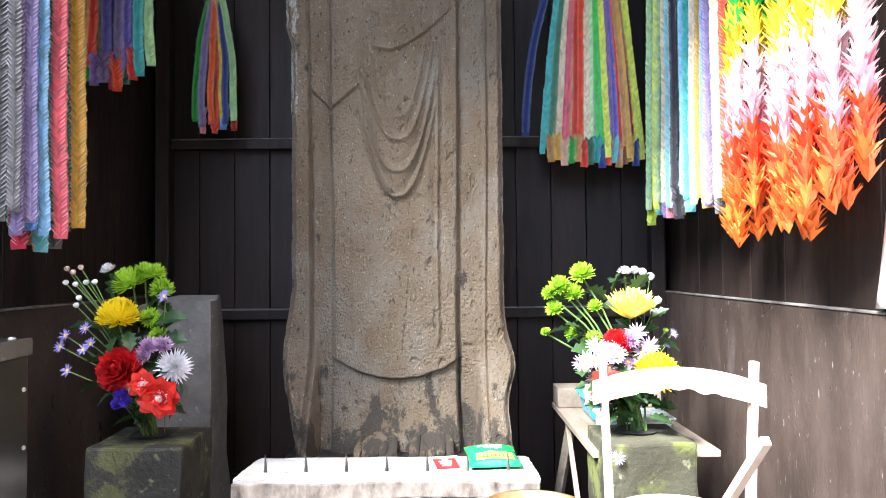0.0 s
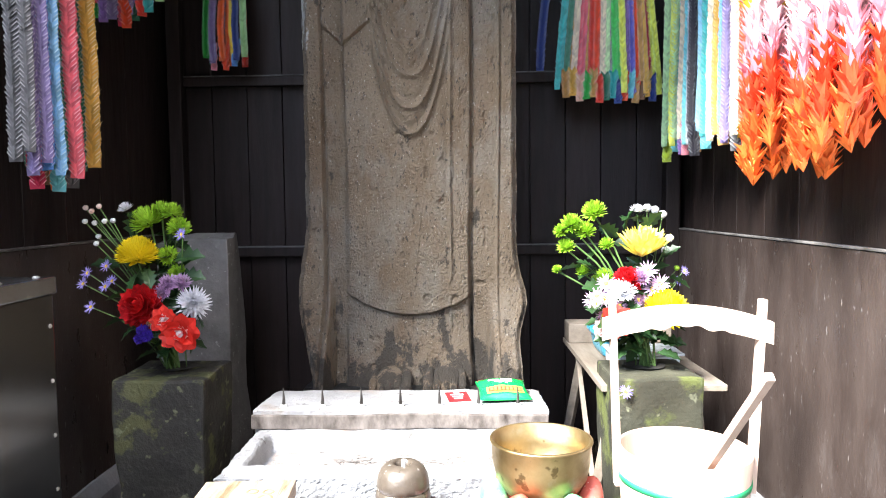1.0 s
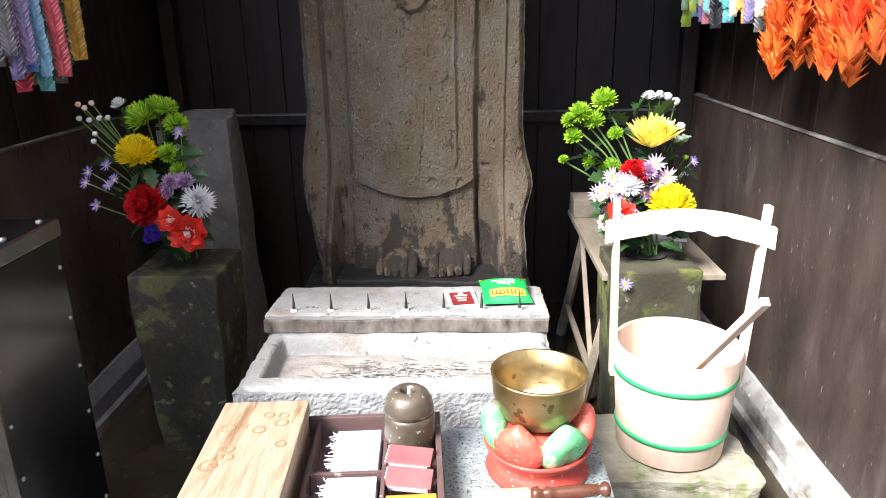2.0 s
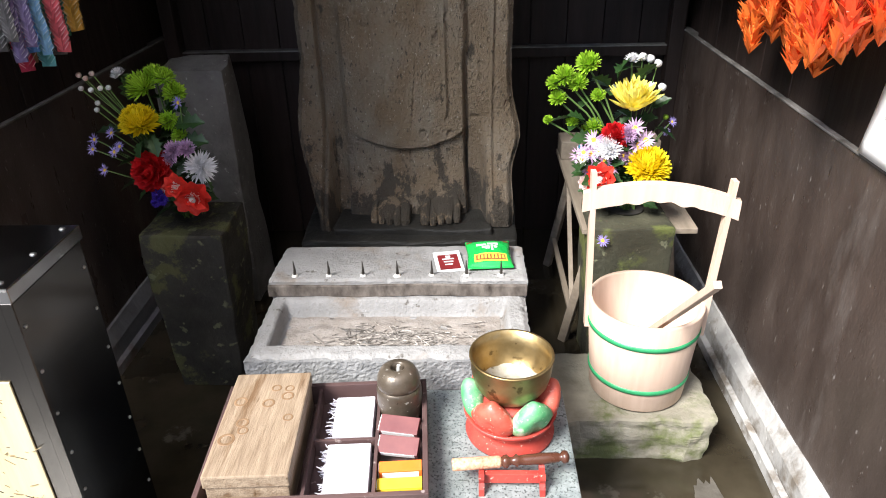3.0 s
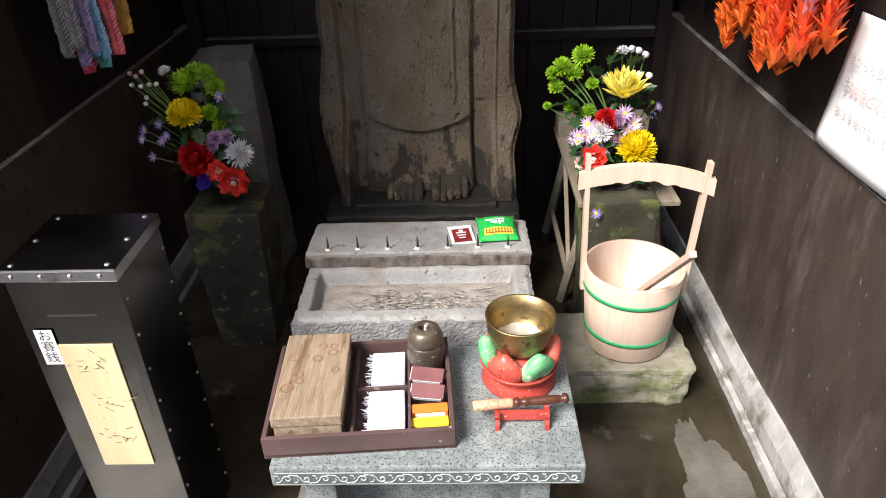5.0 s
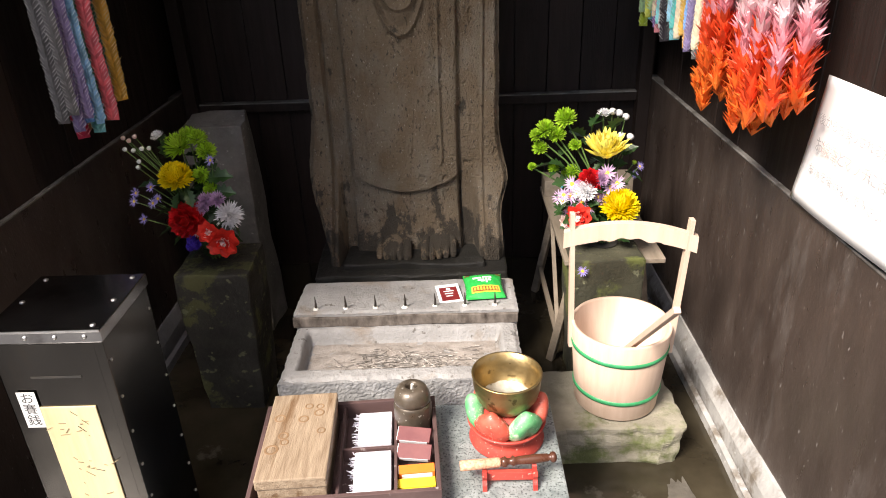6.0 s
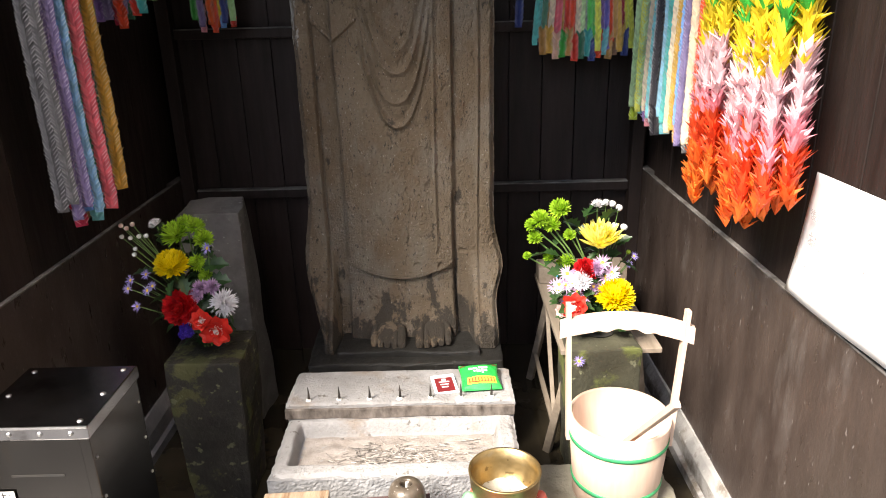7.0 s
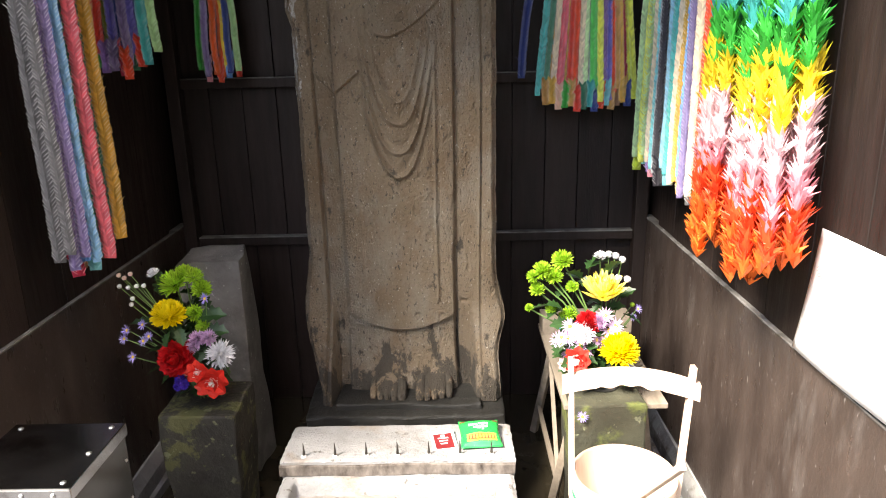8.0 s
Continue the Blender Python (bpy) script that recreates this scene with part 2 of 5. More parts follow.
def petal_mat(name, a, b, island=0.15, t=0.25):
    return shade(name, a, b, 45, 0.6, 0.15, 120, island=island, through_light=t)


LEMON = petal_mat("lemon_petal", (0.86, 0.74, 0.1), (0.9, 0.82, 0.24), 0.06)
YELLOW = petal_mat("yellow_petal", (0.9, 0.72, 0.008), (0.92, 0.8, 0.03), 0.06, 0.35)
CARNATION = petal_mat("red_petal", (0.5, 0.006, 0.012), (0.66, 0.015, 0.02), 0.3)
CAMELLIA = petal_mat("scarlet_petal", (0.66, 0.02, 0.012), (0.78, 0.05, 0.03))
CREAMY = petal_mat("white_edge_petal", (0.8, 0.5, 0.45), (0.85, 0.75, 0.7))
WHITEPETAL = petal_mat("white_petal", (0.78, 0.78, 0.8), (0.85, 0.85, 0.86))
LILAC = petal_mat("lilac_petal", (0.42, 0.25, 0.45), (0.64, 0.46, 0.63), 0.25)
VIOLET = petal_mat("violet_petal", (0.25, 0.2, 0.55), (0.4, 0.34, 0.68), 0.2)
INDIGO = petal_mat("indigo_petal", (0.06, 0.03, 0.4), (0.12, 0.06, 0.55), 0.3)
LIME = petal_mat("lime_petal", (0.28, 0.5, 0.02), (0.45, 0.66, 0.06), 0.25)
EYE_YELLOW = shade("flower_eye", (0.8, 0.5, 0.03), (0.85, 0.6, 0.08), 80, 0.8, 0.4, 300)

PAPERS = {}


def fold_paper(key, c):
    if key not in PAPERS:
        d = tuple(v * 0.82 for v in c)
        PAPERS[key] = shade("folded_paper_" + key, d, c, 30, 0.55, 0.05, 90, island=0.22, through_light=0.3)
    return PAPERS[key]


HUES = {"grey": (0.16, 0.16, 0.165), "lavender": (0.27, 0.215, 0.43), "blue": (0.12, 0.32, 0.7), "sky": (0.25, 0.52, 0.78), "olive": (0.3, 0.36, 0.06), "pink": (0.82, 0.16, 0.2),
        "dark_green": (0.04, 0.18, 0.1), "gold": (0.75, 0.46, 0.08), "teal": (0.05, 0.42, 0.4), "green": (0.04, 0.44, 0.06), "light_green": (0.42, 0.66, 0.3), "peach": (0.8, 0.5, 0.36),
        "pale": (0.52, 0.56, 0.57), "black": (0.035, 0.03, 0.04), "tan": (0.62, 0.34, 0.1), "indigo": (0.16, 0.14, 0.55), "yellow": (0.85, 0.66, 0.04), "orange": (0.85, 0.15, 0.025),
        "flame": (0.85, 0.09, 0.025), "amber": (0.86, 0.2, 0.03), "rose": (0.84, 0.34, 0.4), "blush": (0.86, 0.6, 0.64), "crimson": (0.6, 0.03, 0.09), "red": (0.75, 0.06, 0.03), "purple": (0.34, 0.2, 0.55),
        "navy": (0.04, 0.07, 0.28), "aqua": (0.2, 0.62, 0.68), "brown": (0.3, 0.16, 0.08), "lime": (0.55, 0.68, 0.06)}


WARM = ("orange", "flame", "amber", "red", "yellow", "black", "gold", "crimson", "pale")


DEEP = ("indigo", "lavender", "purple", "navy", "tan", "pink")


def hue(key, lift=0.0):
    """Folded paper of one hue; lift paints missing light into a brighter copy of it."""
    if key.endswith("_edge"):
        return fold_paper(key, tuple(min(0.88, 0.85 * v + 0.3) for v in HUES[key[:-5]]))
    if lift and key not in WARM and key not in DEEP:
        return fold_paper(("pale_" if lift > 1.6 else "lit_") + key, tuple(min(0.88, 0.1 * (lift - 1) + lift * v) for v in HUES[key]))
    return fold_paper(key, HUES[key])


# ---- mesh helpers ----
def thing(name, label, category, at=(0, 0, 0), group="", kind=""):
    ob = new(name)
    ob.matrix_world = Matrix.Translation(at)
    return tagged(ob, label, category, group, kind)


def link_mesh(name, bm, material, smooth=False):
    me = bpy.data.meshes.new(name)
    bm.to_mesh(me)
    bm.free()
    for m in material if isinstance(material, (list, tuple)) else [material]:
        me.materials.append(m)
    if smooth:
        me.polygons.foreach_set("use_smooth", [True] * len(me.polygons))
    return new(name, me)


def part(name, bm, material, parent, label="", smooth=False):
    """Links a bmesh, built in world places, as one mesh under a thing or a part."""
    ob = link_mesh(name, bm, material, smooth)
    ob.parent = parent
    if parent.type == "EMPTY":
        ob.matrix_parent_inverse = Matrix.Translation(parent.location).inverted()
    return tagged(ob, label) if label else ob


def solid(name, bm, material, label, category="", group="", kind="", smooth=False):
    return tagged(link_mesh(name, bm, material, smooth), label, category, group, kind)


def box(lo, hi, bevel=0.0, bm=None, m=None, rough=0.0, cuts=0, seed=0):
    """A box between two corners, with rounded or rough edges; m turns it."""
    own = bmesh.new()
    bmesh.ops.create_cube(own, size=1)
    c = [(a + b) / 2 for a, b in zip(lo, hi)]
    s = [b - a for a, b in zip(lo, hi)]
    for v in own.verts:
        v.co = Vector((c[0] + v.co.x * s[0], c[1] + v.co.y * s[1], c[2] + v.co.z * s[2]))
    if bevel:
        bmesh.ops.bevel(own, geom=own.edges[:], offset=bevel, segments=2, affect="EDGES", profile=0.6)
    if cuts:
        bmesh.ops.subdivide_edges(own, edges=[e for e in own.edges if e.calc_length() > min(s) * 0.3], cuts=cuts, use_grid_fill=True)
    if rough:
        for v in own.verts:
            p = v.co * 1.0 + Vector((seed * 3.1, 0, 0))
            v.co += (noise.noise_vector(p * 7) * 1.0 + noise.noise_vector(p * 22) * 0.5) * rough
    if m is not None:
        own.transform(m)
    return join(bm, own)


def join(bm, other):
    if bm is None:
        return other
    me = bpy.data.meshes.new("scratch")
    other.to_mesh(me)
    other.free()
    bm.from_mesh(me)
    bpy.data.meshes.remove(me)
    return bm


def lathe(profile, at=(0, 0, 0), seg=40, m=None, bm=None):
    """A turned shape from (radius, height) pairs."""
    own = bmesh.new()
    rings = []
    for r, z in profile:
        if r < 1e-5:
            rings.append([own.verts.new((at[0], at[1], at[2] + z))])
        else:
            rings.append([own.verts.new((at[0] + r * math.cos(math.tau * k / seg), at[1] + r * math.sin(math.tau * k / seg), at[2] + z)) for k in range(seg)])
    for a, b in zip(rings, rings[1:]):
        for k in range(seg):
            q = [a[k % len(a)], a[(k + 1) % len(a)], b[(k + 1) % len(b)], b[k % len(b)]]
            q = list(dict.fromkeys(q))
            if len(q) > 2:
                own.faces.new(q)
    bmesh.ops.recalc_face_normals(own, faces=own.faces[:])
    if m is not None:
        own.transform(m)
    return join(bm, own)


def tube(points, radii, seg=8, bm=None, flat=1.0):
    """A rod along points."""
    own = bmesh.new()
    points = [Vector(p) for p in points]
    if not isinstance(radii, (list, tuple)):
        radii = [radii] * len(points)
    rings = []
    for i, p in enumerate(points):
        d = (points[min(i + 1, len(points) - 1)] - points[max(i - 1, 0)]).normalized()
        side = d.cross(Vector((0, 0, 1)) if abs(d.z) < 0.95 else Vector((0, 1, 0))).normalized()
        up = side.cross(d)
        rings.append([own.verts.new(p + (side * math.cos(math.tau * k / seg) * flat + up * math.sin(math.tau * k / seg)) * radii[i]) for k in range(seg)])
    for a, b in zip(rings, rings[1:]):
        for k in range(seg):
            own.faces.new((a[k], a[(k + 1) % seg], b[(k + 1) % seg], b[k]))
    own.faces.new(rings[0][::-1])
    own.faces.new(rings[-1])
    bmesh.ops.recalc_face_normals(own, faces=own.faces[:])
    return join(bm, own)


def bar(a, b, w, d, bevel=0.0, bm=None, twist=0.0, w2=None):
    """A squared bar from a to b, w wide and d deep."""
    a, b = Vector(a), Vector(b)
    length = (b - a).length
    m = Matrix.Translation(a) @ (b - a).to_track_quat("Z", "Y").to_matrix().to_4x4() @ pose(0, 0, 0, 0, 0, twist)
    own = box((-w / 2, -d / 2, 0), (w / 2, d / 2, length), bevel)
    if w2 is not None:
        for v in own.verts:
            v.co.x *= 1 + (w2 / w - 1) * v.co.z / length
    own.transform(m)
    return join(bm, own)


def sheet(nx, nz, f, closed_back=None):
    """A grid of nx by nz cells at f(u, v); closed_back(u, v) gives the back face."""
    bm = bmesh.new()

    def grid(g):
        return [[bm.verts.new(g(i / nx, j / nz)) for i in range(nx + 1)] for j in range(nz + 1)]

    front = grid(f)
    for j in range(nz):
        for i in range(nx):
            bm.faces.new((front[j][i], front[j][i + 1], front[j + 1][i + 1], front[j + 1][i]))
    if closed_back:
        back = grid(closed_back)
        for j in range(nz):
            for i in range(nx):
                bm.faces.new((back[j][i + 1], back[j][i], back[j + 1][i], back[j + 1][i + 1]))
        rim_f = [front[0][i] for i in range(nx + 1)] + [front[j][nx] for j in range(1, nz + 1)] + [front[nz][i] for i in range(nx - 1, -1, -1)] + [front[j][0] for j in range(nz - 1, 0, -1)]
        rim_b = [back[0][i] for i in range(nx + 1)] + [back[j][nx] for j in range(1, nz + 1)] + [back[nz][i] for i in range(nx - 1, -1, -1)] + [back[j][0] for j in range(nz - 1, 0, -1)]
        n = len(rim_f)
        for k in range(n):
            bm.faces.new((rim_f[(k + 1) % n], rim_f[k], rim_b[k], rim_b[(k + 1) % n]))
    bmesh.ops.recalc_face_normals(bm, faces=bm.faces[:])
    return bm


# ---- the large structure ----
WALL_X, BACK_Y, FRONT_Y, RAIL_Z, TOP_Z = 0.925, 2.60, 0.72, 0.806, 2.60
# the roof is out of view; its front edge is set for the light inside
ROOF_Y = 0.86
LEFT_Y, RIGHT_Y = 0.58, 0.25       # the side walls come forward past the roof; unseen ends, set to limit the sky

solid("ground", box((-60, -60, -0.5), (60, 60, -0.02)), ASPHALT, "grey paved ground round the shrine", "ground", kind="structure")
solid("floor", box((-1.2, 0.1, -0.3), (1.2, 2.8, 0.0)), WET, "dark wet concrete floor with pale dry patches", "floor", kind="structure")
# nothing is known on this side; a plain wall is added for reflections
solid("wall_behind", box((-6, -7.2, -0.02), (6, -7.0, 2.6)), CONCRETE, "unseen plain grey wall added behind the camera for reflections", "wall", kind="structure")

bm = box((-WALL_X - 0.12, LEFT_Y, 0), (-WALL_X - 0.03, BACK_Y + 0.03, TOP_Z))
wall_left = solid("wall_left", bm, PLANK, "dark stained timber side wall of planks over a panel", "wall", kind="structure")
wall_right = solid("wall_right", box((WALL_X + 0.03, RIGHT_Y, 0), (WALL_X + 0.12, BACK_Y + 0.03, TOP_Z)), PLANK, "dark stained timber side wall of planks over a streaked panel", "wall", kind="structure")
# added out of view: keeps sky on the right off the left wall
solid("wall_outside", box((WALL_X + 0.04, -7.0, -0.02), (WALL_X + 0.14, RIGHT_Y - 0.002, 7.0)), PLANK, "unseen dark wall added to screen off sky on the right", "wall", kind="structure")
wall_back = solid("wall_back", box((-WALL_X - 0.12, BACK_Y + 0.03, 0), (WALL_X + 0.12, BACK_Y + 0.12, TOP_Z)), PLANK, "black stained plank wall behind the statue", "wall", kind="structure")
solid("ceiling", box((-WALL_X - 0.2, ROOF_Y, TOP_Z), (WALL_X + 0.2, BACK_Y + 0.2, TOP_Z + 0.08)), CEILING, "unseen dark timber roof boards that shade the shrine", "ceiling", kind="structure")

for side, wall in ((-1, wall_left), (1, wall_right)):
    x = side * WALL_X
    near = RIGHT_Y if side > 0 else LEFT_Y
    lo, hi = sorted((x, side * (WALL_X + 0.03)))
    part("panel", box((lo, near, 0.0), (hi, BACK_Y, RAIL_Z - 0.006), 0.002), PANEL, wall, "dark streaked lower panel")
    lo, hi = sorted((x - side * 0.003, side * (WALL_X + 0.03)))
    part("trim", box((lo, near, RAIL_Z - 0.0055), (hi, BACK_Y, RAIL_Z), 0.0015), LITEDGE, wall, "worn pale edge strip")
    # upright posts in the back corners
    lo, hi = sorted((x - side * 0.05, x))
    part("corner_post", box((lo, BACK_Y - 0.055, 0), (hi, BACK_Y, TOP_Z), 0.004), PLANK, wall)
# rails across the back wall
for z, d in ((0.735, 0.035), (1.36, 0.035)):
    part("rail", box((-WALL_X + 0.051, BACK_Y - d, z - 0.022), (WALL_X - 0.05, BACK_Y, z + 0.012), 0.003), PLANK, wall_back)
    part("trim", box((-WALL_X + 0.052, BACK_Y - d - 0.003, z + 0.0125), (WALL_X - 0.051, BACK_Y, z + 0.0165), 0.001), LITEDGE, wall_back, "worn pale edge strip")

# concrete kerbs along both walls: a low strip, a groove, and a sloping fillet against the panel
for side, name in ((1, "kerb_right"), (-1, "kerb_left")):
    def outline(u, v, side=side):
        prof = [(0.052, -0.01), (0.05, 0.03), (0.036, 0.036), (0.033, 0.022), (0.028, 0.024), (0.026, 0.075), (0.006, 0.115), (-0.004, 0.118)]
        k = u * (len(prof) - 1)
        i = min(int(k), len(prof) - 2)
        a, b = prof[i], prof[i + 1]
        f = k - i
        y = FRONT_Y + v * (BACK_Y - 0.06 - FRONT_Y)
        wob = noise.noise(Vector((y * 4, side, i * 0.4))) * 0.004 + noise.noise(Vector((y * 17, side, i * 0.5))) * 0.0012 + noise.noise(Vector((y * 60, side, i * 3))) * 0.0009
        grow = 1.0 + 0.12 * noise.noise(Vector((y * 1.7, 5, side)))
        return Vector((side * (WALL_X - (a[0] + (b[0] - a[0]) * f) * grow - wob), y, (a[1] + (b[1] - a[1]) * f) * grow + wob))
    solid(name, sheet(28, 220, outline), CONCRETE if side > 0 else SHADECONCRETE, "rough cement kerb along the foot of the wall", "kerb", kind="structure")


# a dry, pale patch of floor between the bucket and the kerb
def dry_patch(u, v):
    a, r = u * math.tau, v
    reach = 1 + 0.3 * noise.noise(Vector((math.cos(a) * 1.3, math.sin(a) * 1.3, 2))) + 0.16 * noise.noise(Vector((math.cos(a) * 4, math.sin(a) * 4, 5))) + 0.07 * noise.noise(Vector((math.cos(a) * 12, math.sin(a) * 14, 5)))
    return Vector((0.750 + 0.085 * r * reach * math.cos(a) - 0.015 * r * math.sin(a), 0.97 + 0.24 * r * reach * math.sin(a), 0.004))


solid("floor_patch", sheet(160, 6, dry_patch), shade("dry_cement", (0.06, 0.053, 0.043), (0.13, 0.118, 0.1), 9, 0.7, 0.5, 90, stain=(0.11, 0.09, 0.06), stain_scale=8, stain_at=0.58), "pale dry patch of cement floor", "floor", kind="structure")

# ---- the statue and the stones round it ----
def smooth(a, b, x):
    t = min(max((x - a) / (b - a), 0), 1)
    return t * t * (3 - 2 * t)


def ridge(d, w):
    return math.exp(-(d / w) ** 2)


ST_Y, ST_LO, ST_HI = 2.0, 0.375, 1.98


def statue_edges(z):
    left = -0.313 - 0.024 * ridge(z - 0.67, 0.11) + 0.040 * (1 - smooth(0.40, 0.60, z)) - 0.016 * smooth(1.53, 1.60, z)
    right = 0.292 + 0.026 * ridge(z - 0.63, 0.075) + 0.006 * (1 - smooth(0.45, 0.55, z))
    left += noise.noise(Vector((0, 3, z * 9))) * 0.004 + noise.noise(Vector((0, 3, z * 40))) * 0.002
    right += noise.noise(Vector((4, 3, z * 9))) * 0.004 + noise.noise(Vector((4, 3, z * 40))) * 0.002
    return left, right


def hem_height(x):
    return 0.588 + 0.058 * (abs(x + 0.010) / 0.18) ** 2.0 + 0.004 * noise.noise(Vector((x * 30, 0, 6)))


def statue_front(u, v):
    z = ST_LO + v * (ST_HI - ST_LO)
    left, right = statue_edges(z)
    x = left + u * (right - left)
    y = ST_Y
    # robe: a rounded body between flat, layered side falls of cloth
    inside = smooth(-0.200, -0.190, x) * (1 - smooth(0.158, 0.168, x))
    body = max(0.0, 1 - ((x + 0.014) / 0.20) ** 2) ** 0.5
    below = 1 - smooth(hem_height(x) - 0.003, hem_height(x) + 0.003, z)
    y -= inside * (0.004 + 0.034 * body - below * (0.014 - 0.03 * (1 - smooth(0.42, 0.58, z))))
    y -= 0.012 * (1 - smooth(-0.262, -0.255, x)) + 0.004 * smooth(0.234, 0.242, x)
    # the falls spread forward at the foot
    outer = (1 - smooth(-0.245, -0.228, x)) + 0.8 * smooth(0.20, 0.225, x)
    y -= outer * 0.15 * (1 - smooth(0.40, 0.74, z)) ** 1.4
    y -= (1 - outer) * 0.03 * (1 - smooth(0.36, 0.50, z))
    # creases between the layers
    for x0, w, h, lo, hi in ((-0.257, 0.004, 0.010, 0.3, 2.0), (-0.195, 0.004, 0.010, 0.64, 1.34), (-0.135, 0.006, -0.004, 0.66, 1.1), (0.106, 0.004, -0.006, 0.66, 1.55), (0.118, 0.006, 0.003, 0.66, 1.55),
                             (0.163, 0.004, 0.007, 0.86, 1.7), (0.163, 0.005, 0.028, 0.42, 0.90), (0.238, 0.004, -0.007, 0.42, 2.0), (0.246, 0.007, 0.005, 0.42, 2.0), (-0.236, 0.004, 0.024, 0.50, 0.64), (-0.085, 0.012, -0.004, 0.9, 1.3), (0.082, 0.010, -0.004, 0.9, 1.5)):
        sway = 0.004 * math.sin(z * 4.1 + x0 * 9)
        y += h * ridge(x - x0 - sway, w) * smooth(lo, lo + 0.05, z) * (1 - smooth(hi - 0.06, hi, z))
    # nested hanging folds of the sash, raised, with a soft hollow above each
    for z0, sag, h, half in ((1.098, 0.30, 0.014, 0.116), (1.167, 0.30, 0.010, 0.112), (1.252, 0.30, 0.011, 0.108), (1.324, 0.26, 0.007, 0.090), (1.595, 0.10, 0.006, 0.115), (1.665, 0.10, 0.006, 0.12), (1.75, 0.12, 0.006, 0.12)):
        q = abs(x + 0.008) / half
        if q < 1:
            curve = z0 + sag * q ** 2.3 + 0.012 * noise.noise(Vector((x * 14, z0 * 7, 1)))
            d = (z - curve) / (1 + 1.6 * q)
            y -= h * (ridge(d, 0.007) - 0.55 * ridge(d - 0.02, 0.014)) * (1 - q ** 5)
    # the edge of the collar, swung up to one side
    brink = 1.505 + 0.9 * max(0.0, x + 0.03) ** 1.6 * 2.2 + 0.25 * max(0.0, -0.03 - x)
    y -= 0.012 * smooth(brink - 0.003, brink + 0.004, z) * smooth(-0.095, -0.05, x) * (1 - smooth(0.135, 0.15, x))
    # the sleeve's pointed end
    tip = 1.345 + abs(x + 0.195) * (1.0 if x < -0.195 else 0.8)
    y -= 0.013 * smooth(tip - 0.003, tip + 0.005, z) * smooth(-0.262, -0.255, x) * (1 - smooth(-0.135, -0.10, x))
    # slanting scratches low on the robe
    for x0, slope, lo, hi in ((-0.082, -0.17, 0.68, 1.0), (0.02, 0.1, 0.62, 0.9)):
        y += 0.003 * ridge(x - x0 - (z - 0.83) * slope, 0.0025) * smooth(lo, lo + 0.04, z) * (1 - smooth(hi - 0.04, hi, z))
    # rounded outer edges, weathering and pits
    edge = min(x - left, right - x)
    y += 0.022 * (1 - smooth(0, 0.018, edge))
    y += 0.003 * noise.noise(Vector((x * 9, 1, z * 6))) + 0.0014 * noise.noise(Vector((x * 60, 2, z * 60))) + 0.0018 * noise.noise(Vector((x * 190, 2, z * 190)))
    y += 0.005 * smooth(0.42, 0.6, noise.noise(Vector((x * 42, 5, z * 26))))
    return Vector((x, y, z))


def statue_back(u, v):
    z = ST_LO + v * (ST_HI - ST_LO)
    left, right = statue_edges(z)
    return Vector((left + u * (right - left), 2.19 + 0.008 * noise.noise(Vector((u * 6, 7, v * 14))), z))


bm = sheet(270, 620, statue_front, statue_back)
for side, cx in ((-1, -0.066), (1, 0.086)):
    foot = bmesh.new()
    bmesh.ops.create_icosphere(foot, subdivisions=4, radius=1)
    for v in foot.verts:
        fore = 0.5 - 0.5 * v.co.y
        v.co = Vector((cx + v.co.x * (0.040 + 0.017 * fore), 1.935 + v.co.y * 0.072, 0.402 + v.co.z * (0.056 - 0.020 * fore)))
        v.co += noise.noise_vector(v.co * 40) * 0.002
    join(bm, foot)
    for k in range(5):
        big = k if side < 0 else 4 - k
        r = 0.0108 + (0.0035 if big == 4 else 0)
        x = cx - 0.047 + k * 0.0232
        y = 1.848 + abs(k - (3.4 if side < 0 else 0.6)) * 0.006
        tube([(x * 0.9 + cx * 0.1, y + 0.085, 0.434), (x, y + 0.05, 0.424), (x, y + 0.022, 0.414), (x, y + 0.006, 0.403), (x, y, 0.392)], [r * 0.8, r, r * 1.04, r * 1.05, r * 0.7], 10, bm)
solid("statue", bm, STATUE, "weathered grey-brown stone figure in draped robes, barefoot", "statue")

base = thing("stone_pedestal", "dark damp stone pedestal under the stone figure", "pedestal", (0, 1.98, 0))
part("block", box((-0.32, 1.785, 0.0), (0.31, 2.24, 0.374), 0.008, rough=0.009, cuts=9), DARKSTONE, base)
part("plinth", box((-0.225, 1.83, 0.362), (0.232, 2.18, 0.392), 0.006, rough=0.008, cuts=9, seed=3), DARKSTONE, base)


def stele_shape():
    bm = box((-0.775, 2.06, 0.0), (-0.562, 2.225, 0.805), 0.004, cuts=9)
    for v in bm.verts:
        n = noise.noise_vector(Vector((v.co.x * 6, v.co.y * 6, v.co.z * 5)))
        fine = noise.noise_vector(v.co * 30)
        back = smooth(2.1, 2.22, v.co.y)
        v.co.x += (0.035 * (1 - v.co.z / 0.8) - 0.018 + n.x * 0.010) * back * (1 if v.co.x > -0.66 else 0)
        v.co += fine * 0.0025
        v.co.z += (0.012 * back - 0.01 * smooth(-0.70, -0.775, v.co.x)) * smooth(0.6, 0.8, v.co.z)
    return bm


solid("stone_slab", stele_shape(), GREYSTONE, "upright grey stone slab with rough split edges", "stone")


